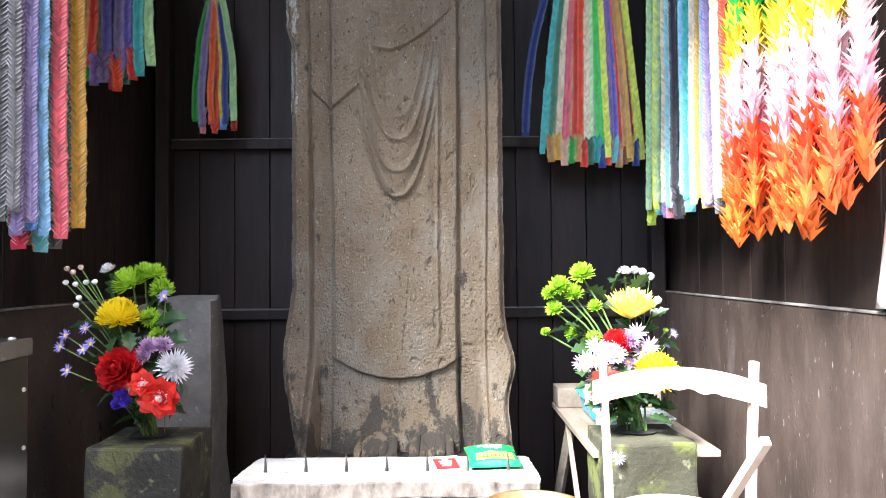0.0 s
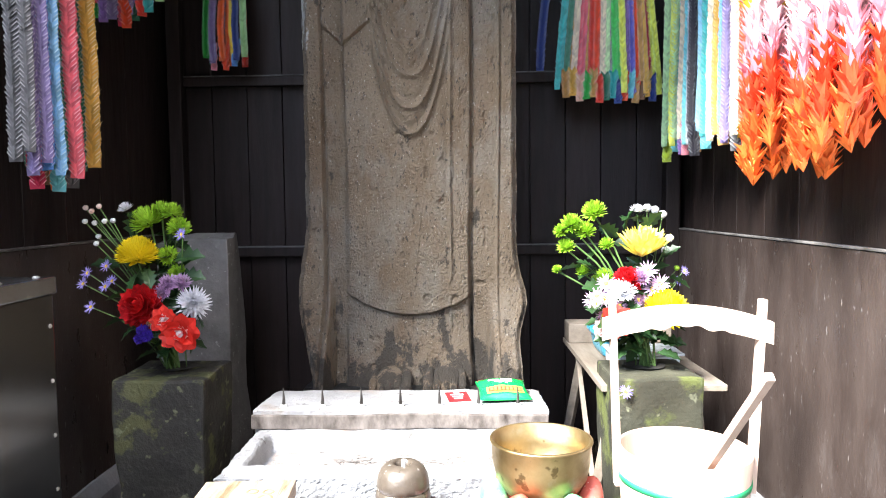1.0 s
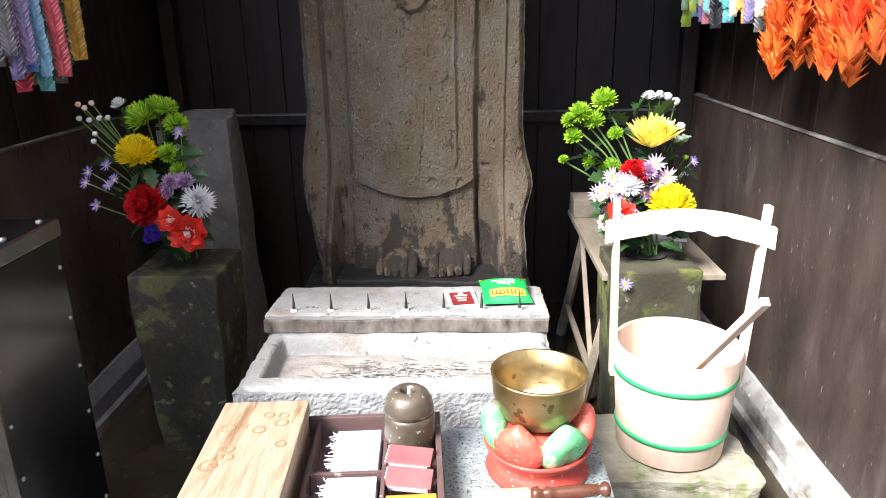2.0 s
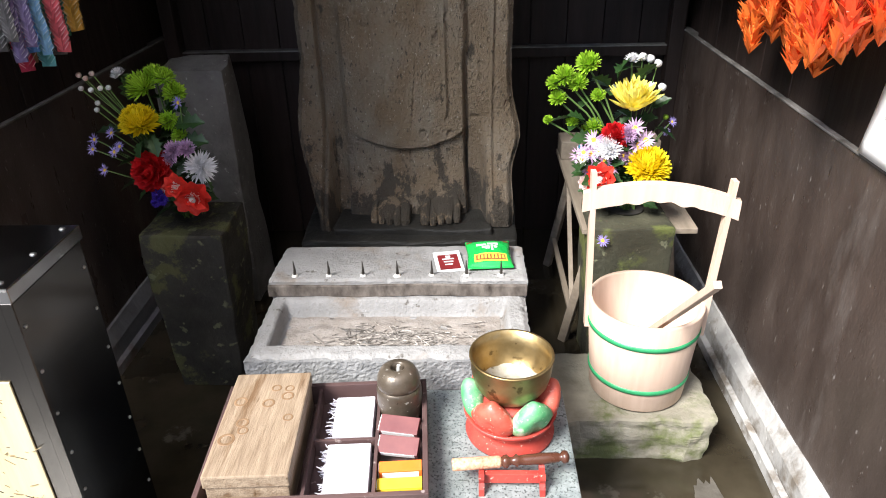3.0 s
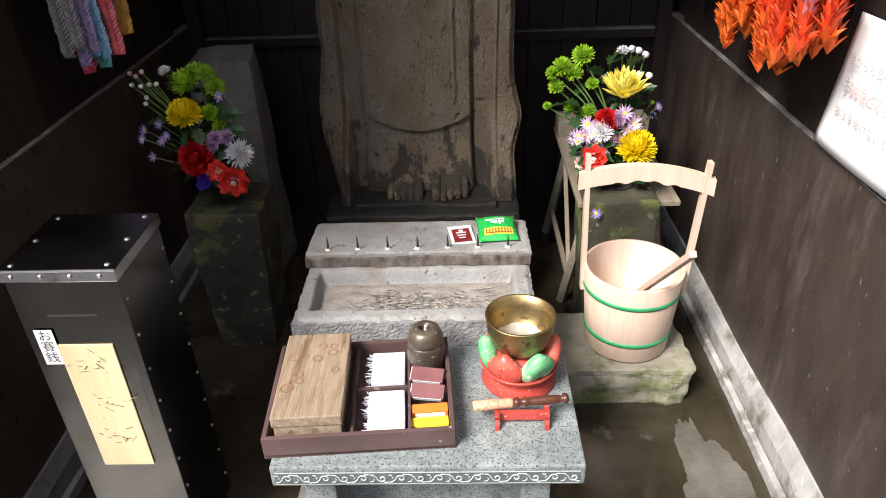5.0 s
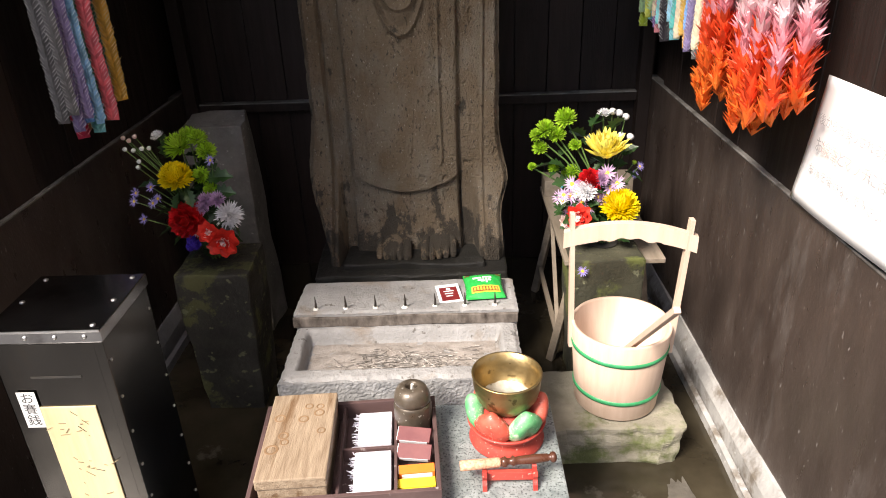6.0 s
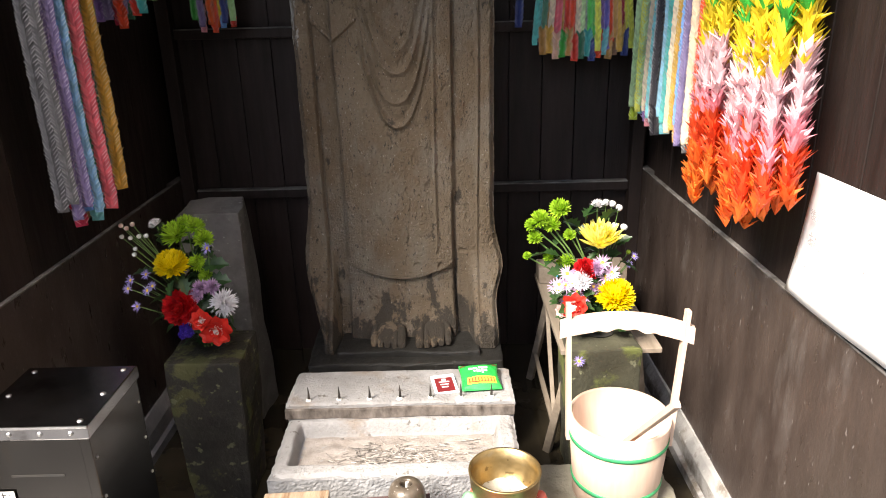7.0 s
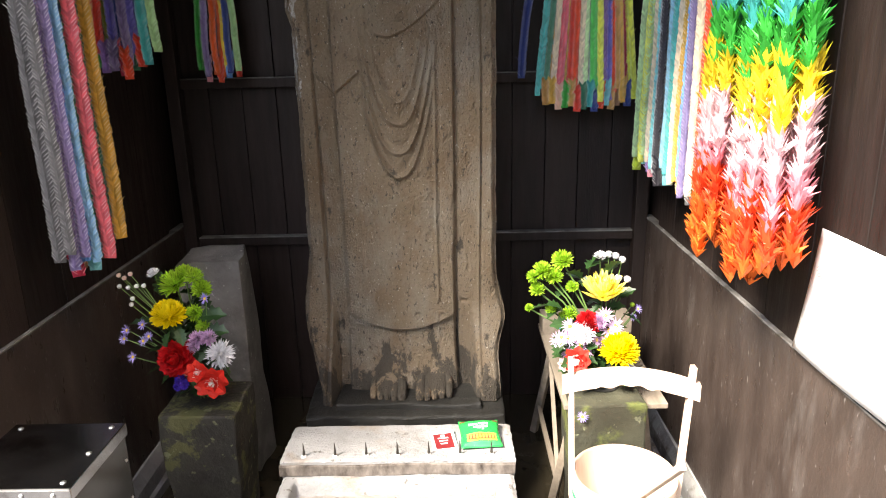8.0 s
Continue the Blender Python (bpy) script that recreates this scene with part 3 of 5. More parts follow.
def flower_post(name, at, half, top, material, label, seed):
    """A tapered, worn stone post with a round hole for flowers."""
    x, y = at
    bm = box((x - half, y - half, 0.0), (x + half, y + half, top), 0.007, cuts=11)
    for v in bm.verts:
        k = v.co.z / top
        narrow = 0.84 + 0.16 * smooth(0.0, 0.85, k)
        d = noise.noise_vector(v.co * 9 + Vector((seed, 0, 0))) * 0.006 + noise.noise_vector(v.co * 26) * 0.0025
        v.co.x = x + (v.co.x - x) * narrow + d.x
        v.co.y = y + (v.co.y - y) * narrow + d.y
        v.co.z += d.z * 0.5 if k > 0.02 else 0
    post = thing(name, label, "stone post", (x, y, 0))
    part("shaft", bm, material, post, smooth=False)
    part("hole", lathe([(0.0, 0), (0.047, 0), (0.05, 0.0015)], (x, y + 0.015, top + 0.004), 24), INK, post, "dark round flower hole")
    return post


flower_post("flower_post", (-0.578, 1.69), 0.108, 0.50, MOSS, "square dark stone flower post with moss patches", 1)
flower_post("flower_post", (0.592, 1.742), 0.106, 0.485, MOSSLIGHT, "square green mossy stone flower post beside the bucket", 5)

# the block that the bucket stands on
bm = box((0.38, 1.318, -0.01), (0.768, 1.60, 0.12), 0.012, cuts=14)
for v in bm.verts:
    n = noise.noise_vector(v.co * 8) * 0.016 + noise.noise_vector(v.co * 24) * 0.008 + noise.noise_vector(v.co * 60) * 0.003
    if v.co.z > 0.1:
        n.z *= 0.4
    v.co += n
    if v.co.x > 0.7 and v.co.y < 1.4:
        v.co.x -= 0.012 * (1 - v.co.z / 0.12)
solid("stone_block", bm, SLAB, "rough mossy stone block under the bucket", "stone")

# ---- the incense altar ----
altar = thing("incense_altar", "pale ash-dusted stone incense altar with a shallow basin", "altar", (0, 1.3, 0))
AX0, AX1 = -0.283, 0.294


def altar_top(u, v):
    """The upper surface of the front half: rim and basin in one sheet."""
    x = AX0 + u * (AX1 - AX0)
    y = 1.128 + v * (1.362 - 1.128)
    n = noise.noise(Vector((x * 12, y * 12, 0))) * 0.006
    inside = smooth(-0.252 + n, -0.238 + n, x) * (1 - smooth(0.24 + n, 0.254 + n, x)) * smooth(1.168 + n, 1.182 + n, y) * (1 - smooth(1.325 + n, 1.345 + n, y))
    z = 0.457 - 0.036 * inside
    edge = min(u * (AX1 - AX0), (1 - u) * (AX1 - AX0), v * 0.234 + 0.0)
    z -= 0.008 * (1 - smooth(0, 0.012, edge))
    z += noise.noise(Vector((x * 30, y * 30, 2))) * 0.0022 + noise.noise(Vector((x * 80, y * 80, 2))) * 0.001
    # chipped rims
    rim = 1 - smooth(0, 0.02, edge)
    z -= rim * 0.009 * smooth(0.2, 0.45, noise.noise(Vector((x * 34, y * 34, 8))))
    return Vector((x + rim * 0.003 * noise.noise(Vector((u * 3, y * 45, 1))), y + rim * 0.003 * noise.noise(Vector((x * 45, 2, 1))), z))


part("basin", sheet(140, 70, altar_top), PALESTONE, altar, smooth=True)


def altar_front(u, v):
    x = AX0 - 0.002 + u * (AX1 - AX0 + 0.004)
    z = 0.30 + v * 0.1505
    y = 1.127 + noise.noise(Vector((x * 60, 3, z * 60))) * 0.0012 + noise.noise(Vector((x * 150, 3, z * 150))) * 0.0018
    return Vector((x, y - 0.004, z))


part("front_face", sheet(120, 36, altar_front, lambda u, v: Vector((AX0 + u * (AX1 - AX0), 1.15, 0.30 + v * 0.148))), PALEROUGH, altar, "pecked grey stone front")
part("body", box((AX0 + 0.002, 1.15, 0.0), (AX1 - 0.002, 1.545, 0.418), 0.004), PALEROUGH, altar)


def ledge_top(u, v):
    x = AX0 - 0.006 + u * (AX1 - AX0 + 0.01)
    y = 1.36 + v * 0.19
    z = 0.497 - 0.012 * v - 0.003 * (1 - smooth(0, 0.009, min(v, 1 - v) * 0.19)) - 0.003 * (1 - smooth(0, 0.009, min(u, 1 - u) * 0.57)) - 0.005 * smooth(0.25, 0.6, noise.noise(Vector((x * 30, y * 14, 9)))) * (1 - smooth(0, 0.1, v))
    z += noise.noise(Vector((x * 25, y * 25, 5))) * 0.002
    return Vector((x + (0.004 * noise.noise(Vector((5, y * 40, 1)))), y, z))


part("ledge", sheet(120, 24, ledge_top, lambda u, v: Vector((AX0 + u * (AX1 - AX0), 1.364 + v * 0.184, 0.43))), PALESTONE, altar, "raised ledge with candle spikes", smooth=False)
part("ledge_edge", box((AX0 - 0.007, 1.3535, 0.458), (AX1 + 0.006, 1.3635, 0.4865), 0.002, rough=0.0032, cuts=14), RUSTBAND, altar, "brown stained band under the ledge")
for k in range(7):
    x = -0.232 + k * 0.0785
    spike = part("candle_spike", tube([(x, 1.383, 0.492), (x + 0.001, 1.383, 0.512), (x, 1.384, 0.534)], [0.0045, 0.0028, 0.0008], 8), IRON, altar)
    part("wax_drip", lathe([(0.0, 0.007), (0.006, 0.006), (0.007, 0.002), (0.0085 + 0.004 * (k % 2), 0.0), (0.0, -0.002)], (x, 1.383, 0.494), 12), WAX, spike, "white melted candle wax", smooth=True)

# ash and burnt incense in the basin
bm = sheet(70, 26, lambda u, v: Vector((-0.235 + u * 0.47, 1.185 + v * 0.145, 0.4215 + 0.007 * max(0, noise.noise(Vector((u * 9, v * 5, 3))) + 0.35) * smooth(0, 0.12, min(u, 1 - u)) * smooth(0, 0.2, min(v, 1 - v)))))
solid("ash", bm, ASH, "pinkish grey incense ash in the altar basin", "ash", kind="stuff")
rng = random.Random(4)
bm = bmesh.new()
for k in range(290):
    cx, cy = rng.gauss(0.03, 0.09), rng.gauss(1.235, 0.026)
    if not (-0.215 < cx < 0.225 and 1.19 < cy < 1.31):
        continue
    a, length = rng.gauss(0, 0.4 if k % 3 else 1.0), rng.choice((0.006, 0.009, 0.012, 0.02, 0.035, 0.05))
    z = 0.4255 + rng.random() * 0.004
    d = Vector((math.cos(a), math.sin(a), rng.uniform(-0.1, 0.1))) * length / 2
    p = Vector((cx, cy, z))
    q = p + d * rng.uniform(-0.2, 0.2) + Vector((-d.y, d.x, 0)) * rng.gauss(0, 0.25)
    tube([p - d, q, p + d], rng.uniform(0.0007, 0.0014), 5, bm)
solid("incense_stubs", bm, STUB, "burnt white incense sticks scattered in the ash", "incense", kind="stuff")

# ---- the granite table in front ----
TAB_Z = 0.385
table = thing("stone_table", "green-grey granite offering table with a carved scroll edge", "table", (0.045, 0.94, 0))
bm = box((-0.262, 0.752, TAB_Z - 0.052), (0.352, 1.118, TAB_Z), 0.005)
part("tabletop", bm, GRANITE, table)
for x0, x1 in ((-0.215, -0.15), (0.235, 0.295)):
    part("leg", box((x0, 0.80, 0.0), (x1, 1.1, TAB_Z - 0.052), 0.006), GRANITE, table)
part("base_slab", box((-0.30, 0.78, 0.0), (0.298, 1.12, 0.022), 0.005, rough=0.003, cuts=4), GREYSTONE, table, "rough grey stone slab under the legs")
part("back_panel", box((-0.15, 0.92, 0.0), (0.235, 0.96, TAB_Z - 0.053)), GRANITE, table)
for z in (TAB_Z - 0.0455, TAB_Z - 0.0145):
    part("border_line", bar((-0.252, 0.7517, z), (0.342, 0.7517, z), 0.0014, 0.0014), CARVE, table, "pale carved border line")
part("carved_ground", box((-0.253, 0.7512, TAB_Z - 0.0445), (0.343, 0.7528, TAB_Z - 0.0155)), CARVEGROUND, table, "dark recessed ground of the carving")
for k in range(16):
    x = -0.2345 + k * 0.0372
    turned = -1 if k % 2 else 1
    mid = TAB_Z - 0.030
    spiral = [(x + 0.006 + 0.0092 * (1 - i / 19) * math.cos(2.8 - i * 0.46), 0.7509, mid + turned * 0.0092 * (1 - i / 19) * math.sin(2.8 - i * 0.46)) for i in range(15)]
    sweep = [(x - 0.0186, 0.7509, mid - turned * 0.0105), (x - 0.011, 0.7509, mid - turned * 0.0095), (x - 0.005, 0.7509, mid - turned * 0.003)]
    bm = tube(sweep + spiral, [0.0007] + [0.0015] * (len(spiral) + 1) + [0.0007], 6)
    tube([(x - 0.0186, 0.7509, mid + turned * 0.010), (x - 0.012, 0.7509, mid + turned * 0.0085), (x - 0.009, 0.7509, mid + turned * 0.003), (x - 0.012, 0.7509, mid - turned * 0.001)], [0.0007, 0.0014, 0.0013, 0.0007], 6, bm)
    tube([(x + 0.0186, 0.7509, mid + turned * 0.0105), (x + 0.013, 0.7509, mid + turned * 0.011), (x + 0.008, 0.7509, mid + turned * 0.0095)], [0.0007, 0.0014, 0.0007], 6, bm)
    part("scroll", bm, CARVE, table, "pale carved scroll")

# ---- the tray and what lies in it ----
TX0, TX1, TY0, TY1, TH = -0.275, 0.102, 0.788, 1.075, 0.052
tray_set = []
tray = thing("tray", "brown lacquered wooden tray with compartments on the granite table", "tray", (-0.09, 0.93, TAB_Z))
tray_set.append(tray)
part("bottom", box((TX0, TY0, TAB_Z), (TX1, TY1, TAB_Z + 0.008)), TRAY, tray)
for lo, hi in (((TX0, TY0), (TX1, TY0 + 0.009)), ((TX0, TY1 - 0.009), (TX1, TY1)), ((TX0, TY0 + 0.009), (TX0 + 0.009, TY1 - 0.009)), ((TX1 - 0.009, TY0 + 0.009), (TX1, TY1 - 0.009))):
    part("side", box((*lo, TAB_Z + 0.001), (*hi, TAB_Z + TH), 0.0012), TRAY, tray)
for x in (-0.104, 0.010):
    part("divider", box((x, TY0 + 0.009, TAB_Z + 0.008), (x + 0.006, TY1 - 0.009, TAB_Z + TH - 0.008), 0.001), TRAY, tray)
part("divider", box((-0.098, 0.926, TAB_Z + 0.008), (0.010, 0.932, TAB_Z + TH - 0.010), 0.001), TRAY, tray)

wood_box = thing("wooden_box", "brown wooden lidded box with pale cup rings on top", "box", (-0.185, 0.93, TAB_Z + 0.008))
tray_set.append(wood_box)
turn = Matrix.Translation((-0.184, 0.93, 0)) @ pose(0, 0, 0, 0, 0, -0.6)
part("body", box((-0.066, -0.126, TAB_Z + 0.008), (0.066, 0.126, TAB_Z + 0.067), 0.002, m=turn), BOXWOOD, wood_box)
part("lid", box((-0.069, -0.129, TAB_Z + 0.0675), (0.069, 0.129, TAB_Z + 0.092), 0.003, m=turn), BOXWOOD, wood_box)
for x, y, r in ((0.012, 0.085, 0.009), (0.036, 0.083, 0.0085), (0.036, 0.062, 0.011), (0.005, 0.044, 0.011), (-0.03, -0.005, 0.011), (-0.025, -0.025, 0.009), (-0.048, -0.045, 0.014), (-0.045, 0.05, 0.012), (0.046, 0.005, 0.009)):
    bm = lathe([(r * 0.66, 0.0), (r * 0.7, 0.0005), (r * 1.0, 0.0005), (r * 1.05, 0.0)], (x, y, TAB_Z + 0.0921), 22, m=turn)
    part("cup_ring", bm, RING, wood_box, "brown cup ring")

for y0, y1, seed in ((0.945, 1.045, 1), (0.806, 0.92, 2)):
    rng = random.Random(seed)
    bundle = thing("incense_bundle", "stack of white paper-wrapped incense sticks with frayed ends", "incense", (-0.045, (y0 + y1) / 2, TAB_Z + 0.008), "incense bundles in the tray")
    tray_set.append(bundle)
    x0 = -0.075 if seed == 1 else -0.078
    part("paper_wrapper", box((x0 + 0.006, y0, TAB_Z + 0.008), (0.004, y1, TAB_Z + 0.04), 0.003, rough=0.0012, cuts=6), INCENSE, bundle)
    bm = bmesh.new()
    for k in range(46):
        y, z = rng.uniform(y0 + 0.003, y1 - 0.003), TAB_Z + rng.uniform(0.012, 0.039)
        length, curl = rng.uniform(0.004, 0.015), rng.gauss(0, 0.005)
        tube([(x0 + 0.012, y, z), (x0 + 0.006 - length * 0.5, y + curl * 0.4, z + 0.001), (x0 + 0.006 - length, y + curl, z + rng.uniform(-0.002, 0.004))], [0.0012, 0.0011, 0.0007], 5, bm)
    part("frayed_ends", bm, INCENSE, bundle)

pot = thing("bronze_pot", "dark bronze incense pot with a holed domed lid", "pot", (0.05, 1.015, TAB_Z + 0.008))
tray_set.append(pot)
PX, PY, PZ = 0.052, 1.015, TAB_Z + 0.008
part("jar", lathe([(0, 0), (0.029, 0), (0.034, 0.004), (0.039, 0.022), (0.0415, 0.05), (0.0415, 0.074), (0.0395, 0.084), (0.0375, 0.085), (0.0365, 0.082)], (PX, PY, PZ), 36), POT, pot, smooth=True)
part("lid", lathe([(0.037, 0.083), (0.0395, 0.0865), (0.0398, 0.093), (0.0375, 0.105), (0.0325, 0.115), (0.0255, 0.1205), (0.016, 0.1225), (0.0125, 0.121), (0.0115, 0.112), (0.010, 0.100), (0, 0.099)], (PX, PY, PZ), 36), POT, pot, "domed lid with a hole", smooth=True)
part("wick_stub", tube([(PX, PY - 0.002, PZ + 0.10), (PX + 0.002, PY - 0.004, PZ + 0.128)], 0.0034, 8), WAX, pot, "white candle stub")


def match_box(at, size, turn_z, material, label, tilt=0.0, band=None):
    m = Matrix.Translation(at) @ pose(0, 0, 0, tilt, 0, turn_z)
    x, y, z = (s / 2 for s in size)
    mb = thing("matchbox", label, "matchbox", at, "matchboxes in the tray")
    tray_set.append(mb)
    part("sleeve", box((-x, -y, -z), (x, y, z), 0.0008, m=m), material, mb)
    part("drawer", box((-x - 0.0012, -y + 0.0015, -z + 0.0015), (-x + 0.004, y - 0.0015, z - 0.0015), 0, m=m), PAPER, mb, "white cardboard drawer end")
    part("label_panel", box((-x * 0.85, -y - 0.0006, -z * 0.75), (x * 0.85, -y, z * 0.75), 0, m=m), band or PAPER, mb, "printed side panel")


match_box((0.053, 0.948, TAB_Z + 0.050), (0.070, 0.032, 0.015), -13, MATCHBOX, "purple-brown matchbox leaning on another", 24)
match_box((0.052, 0.908, TAB_Z + 0.040), (0.070, 0.032, 0.015), -11, MATCHBOX, "purple-brown matchbox with a white striking side", 26)
match_box((0.055, 0.865, TAB_Z + 0.024), (0.072, 0.022, 0.030), 1, ORANGEBOX, "bright orange cardboard matchbox", 6)
match_box((0.054, 0.832, TAB_Z + 0.021), (0.074, 0.022, 0.026), 1, YELLOWBOX, "bright yellow cardboard matchbox", 6, band=YELLOWBOX)

# the tray stands a little askew on the table, with all that lies in it
ASKEW = Matrix.Translation((-0.0865, TY0, 0)) @ pose(0, 0, 0, 0, 0, 3.7) @ Matrix.Translation((0.0865, -TY0, 0))
for ob in tray_set:
    ob.matrix_world = ASKEW @ Matrix.Translation(ob.location)

# ---- the bell bowl on its cushion, and the mallet ----
BX, BY, BZ = 0.241, 1.005, TAB_Z
stand = thing("bell_stand", "round red lacquered bell stand with painted lotus petals", "stand", (BX, BY, BZ))
part("foot", lathe([(0, 0), (0.080, 0), (0.082, 0.006), (0.070, 0.018), (0.068, 0.03), (0.082, 0.046), (0.085, 0.053), (0.081, 0.054), (0.07, 0.046), (0, 0.044)], (BX, BY, BZ), 48), RED, stand, smooth=True)
for k in range(6):
    a = math.tau * (k + 0.5) / 6
    bm = bmesh.new()
    bmesh.ops.create_uvsphere(bm, u_segments=18, v_segments=12, radius=1)
    for v in bm.verts:
        x, y, z = v.co
        crease = 0.18 * ridge(x, 0.22) * (z < 0.2)
        v.co = Vector((x * 0.043 * (1 - 0.3 * max(z, 0)), y * 0.024 * (1 - crease * 2.2) - 0.014 * z, z * 0.036 * (1 + 0.12 * ridge(x, 0.3) * (z > 0))))
    bm.transform(Matrix.Translation((BX + 0.066 * math.sin(a), BY - 0.066 * math.cos(a), BZ + 0.074)) @ pose(0, 0, 0, -12, 0, math.degrees(a)))
    part("lotus_petal", bm, REDPETAL if k % 2 else GREENPETAL, stand, "red painted petal" if k % 2 else "green painted petal", smooth=True)
part("cushion", lathe([(0, 0.04), (0.058, 0.045), (0.062, 0.07), (0.05, 0.085), (0, 0.086)], (BX, BY, BZ), 32), RED, stand, smooth=True)
bell = thing("bell_bowl", "brass singing bowl with a worn, spotted rim", "bell", (BX, BY, BZ + 0.086))
part("bowl", lathe([(0, 0.0), (0.032, 0.001), (0.054, 0.012), (0.066, 0.032), (0.071, 0.055), (0.073, 0.082), (0.0745, 0.084), (0.0745, 0.087), (0.070, 0.087), (0.068, 0.055), (0.062, 0.034), (0.05, 0.016), (0.03, 0.007), (0, 0.006)], (BX, BY, BZ + 0.0865), 64), BRASS, bell, smooth=True)


def residue(u, v):
    a, r = u * math.tau, 0.056 * v * (1 + 0.16 * noise.noise(Vector((math.cos(u * math.tau) * 2, math.sin(u * math.tau) * 2, 4))))
    return Vector((BX + r * math.cos(a), BY + r * math.sin(a), BZ + 0.0865 + 0.0072 + (0.001 if r < 0.03 else 0.001 + 15.5 * (r - 0.03) ** 2 + 0.22 * (r - 0.03))))


part("residue", sheet(48, 10, residue), DUST, bell, "dull whitish residue in the bowl", smooth=True)

ms = thing("mallet_stand", "small red lacquered stand for the bell mallet", "stand", (0.235, 0.875, TAB_Z))
STX0, STX1, STY = 0.186, 0.287, 0.866
for x in (STX0, STX1):
    bm = bmesh.new()
    prof = [(-0.020, 0), (-0.012, 0), (-0.008, 0.008), (-0.003, 0.012), (0.003, 0.012), (0.008, 0.008), (0.012, 0), (0.020, 0), (0.018, 0.012), (0.012, 0.020), (0.015, 0.030), (0.012, 0.040), (0.006, 0.034), (-0.006, 0.034), (-0.012, 0.040), (-0.015, 0.030), (-0.012, 0.020), (-0.018, 0.012)]
    a = [bm.verts.new((x - 0.0045, STY + y * 1.15, TAB_Z + z * 1.05)) for y, z in prof]
    b = [bm.verts.new((x + 0.0045, STY + y * 1.15, TAB_Z + z * 1.05)) for y, z in prof]
    bm.faces.new(a)
    bm.faces.new(b[::-1])
    for k in range(len(a)):
        bm.faces.new((a[k], a[k - 1], b[k - 1], b[k]))
    bmesh.ops.recalc_face_normals(bm, faces=bm.faces[:])
    part("end_board", bm, RED, ms)
part("crossbar", box((STX0 + 0.004, STY - 0.005, TAB_Z + 0.012), (STX1 - 0.004, STY + 0.005, TAB_Z + 0.032), 0.001), RED, ms)
mallet = thing("bell_mallet", "bell mallet with a turned dark handle and a patterned cloth end", "mallet", (0.23, 0.876, TAB_Z + 0.05))
ma, mb2 = Vector((0.137, 0.868, TAB_Z + 0.046)), Vector((0.333, 0.884, TAB_Z + 0.050))


def along(t):
    return ma + (mb2 - ma) * t


part("striker", tube([along(t) for t in (0, 0.01, 0.2, 0.40, 0.42)], [0.0085, 0.0105, 0.0105, 0.010, 0.008], 16), BROCADE, mallet, "patterned cloth-wrapped striking end", smooth=True)
part("handle", tube([along(t) for t in (0.42, 0.44, 0.47, 0.49, 0.52, 0.55, 0.57, 0.62, 0.78, 0.90, 0.925, 0.94, 0.96, 0.985, 1.0)], [0.007, 0.010, 0.011, 0.0065, 0.0065, 0.011, 0.0075, 0.0085, 0.0095, 0.0085, 0.006, 0.0095, 0.0115, 0.010, 0.004], 16), DARKWOOD, mallet, "turned dark wood handle", smooth=True)

# ---- the bucket and dipper ----
UX, UY, UZ, UH = 0.597, 1.466, 0.124, 0.258
bucket = thing("water_bucket", "pale cypress wood ritual bucket with green bands", "bucket", (UX, UY, UZ))


def bucket_r(h):
    return 0.118 + 0.020 * h / UH


bm = lathe([(0, 0.012), (bucket_r(0) - 0.012, 0.012), (bucket_r(0) - 0.011, 0.0), (bucket_r(0) - 0.002, 0.0), (bucket_r(0), 0.003), (bucket_r(UH), UH - 0.003), (bucket_r(UH) - 0.002, UH), (bucket_r(UH) - 0.009, UH), (bucket_r(UH) - 0.011, UH - 0.003), (bucket_r(0.02) - 0.012, 0.02), (0, 0.02)], (UX, UY, UZ), 72)
part("tub", bm, HINOKI, bucket, smooth=True)
for h in (0.062, 0.196):
    bm = lathe([(bucket_r(h) - 0.001, h - 0.007), (bucket_r(h) + 0.002, h - 0.006), (bucket_r(h) + 0.003, h), (bucket_r(h) + 0.002, h + 0.006), (bucket_r(h) - 0.001, h + 0.007)], (UX, UY, UZ), 72)
    part("band", bm, GREENBAND, bucket, "green plaited band", smooth=True)
LEFT, RIGHT = Vector((0.449, 1.487, 0.705)), Vector((0.748, 1.443, 0.698))
for p, q in ((LEFT, Vector((UX - 0.134, UY + 0.02, UZ + UH - 0.09))), (RIGHT, Vector((UX + 0.134, UY - 0.02, UZ + UH - 0.09)))):
    bm = box((-0.0058, -0.011, 0), (0.0058, 0.011, 1), 0.0)
    for v in bm.verts:
        c = q.lerp(p, v.co.z)
        v.co = Vector((c.x + v.co.x * (1.25 - 0.25 * v.co.z), c.y + v.co.y, c.z))
    part("post", bm, HINOKI, bucket)


def grip(u, v):
    """The arched carrying bar, scalloped below."""
    a, b = LEFT + (LEFT - RIGHT).normalized() * 0.02, RIGHT + (RIGHT - LEFT).normalized() * 0.02
    p = a + (b - a) * u
    arch = 0.032 * (1 - (2 * u - 1) ** 2)
    hi = 0.652 + arch
    lo = 0.606 + arch * 0.95 + 0.006 * ridge(u - 0.5, 0.10) + 0.003 * math.cos(u * 44) * (0.25 < u < 0.75)
    return Vector((p.x, p.y, lo + (hi - lo) * v))


def grip_face(d):
    side = (RIGHT - LEFT).normalized().cross(Vector((0, 0, 1)))
    return lambda u, v: grip(u, v) + side * d


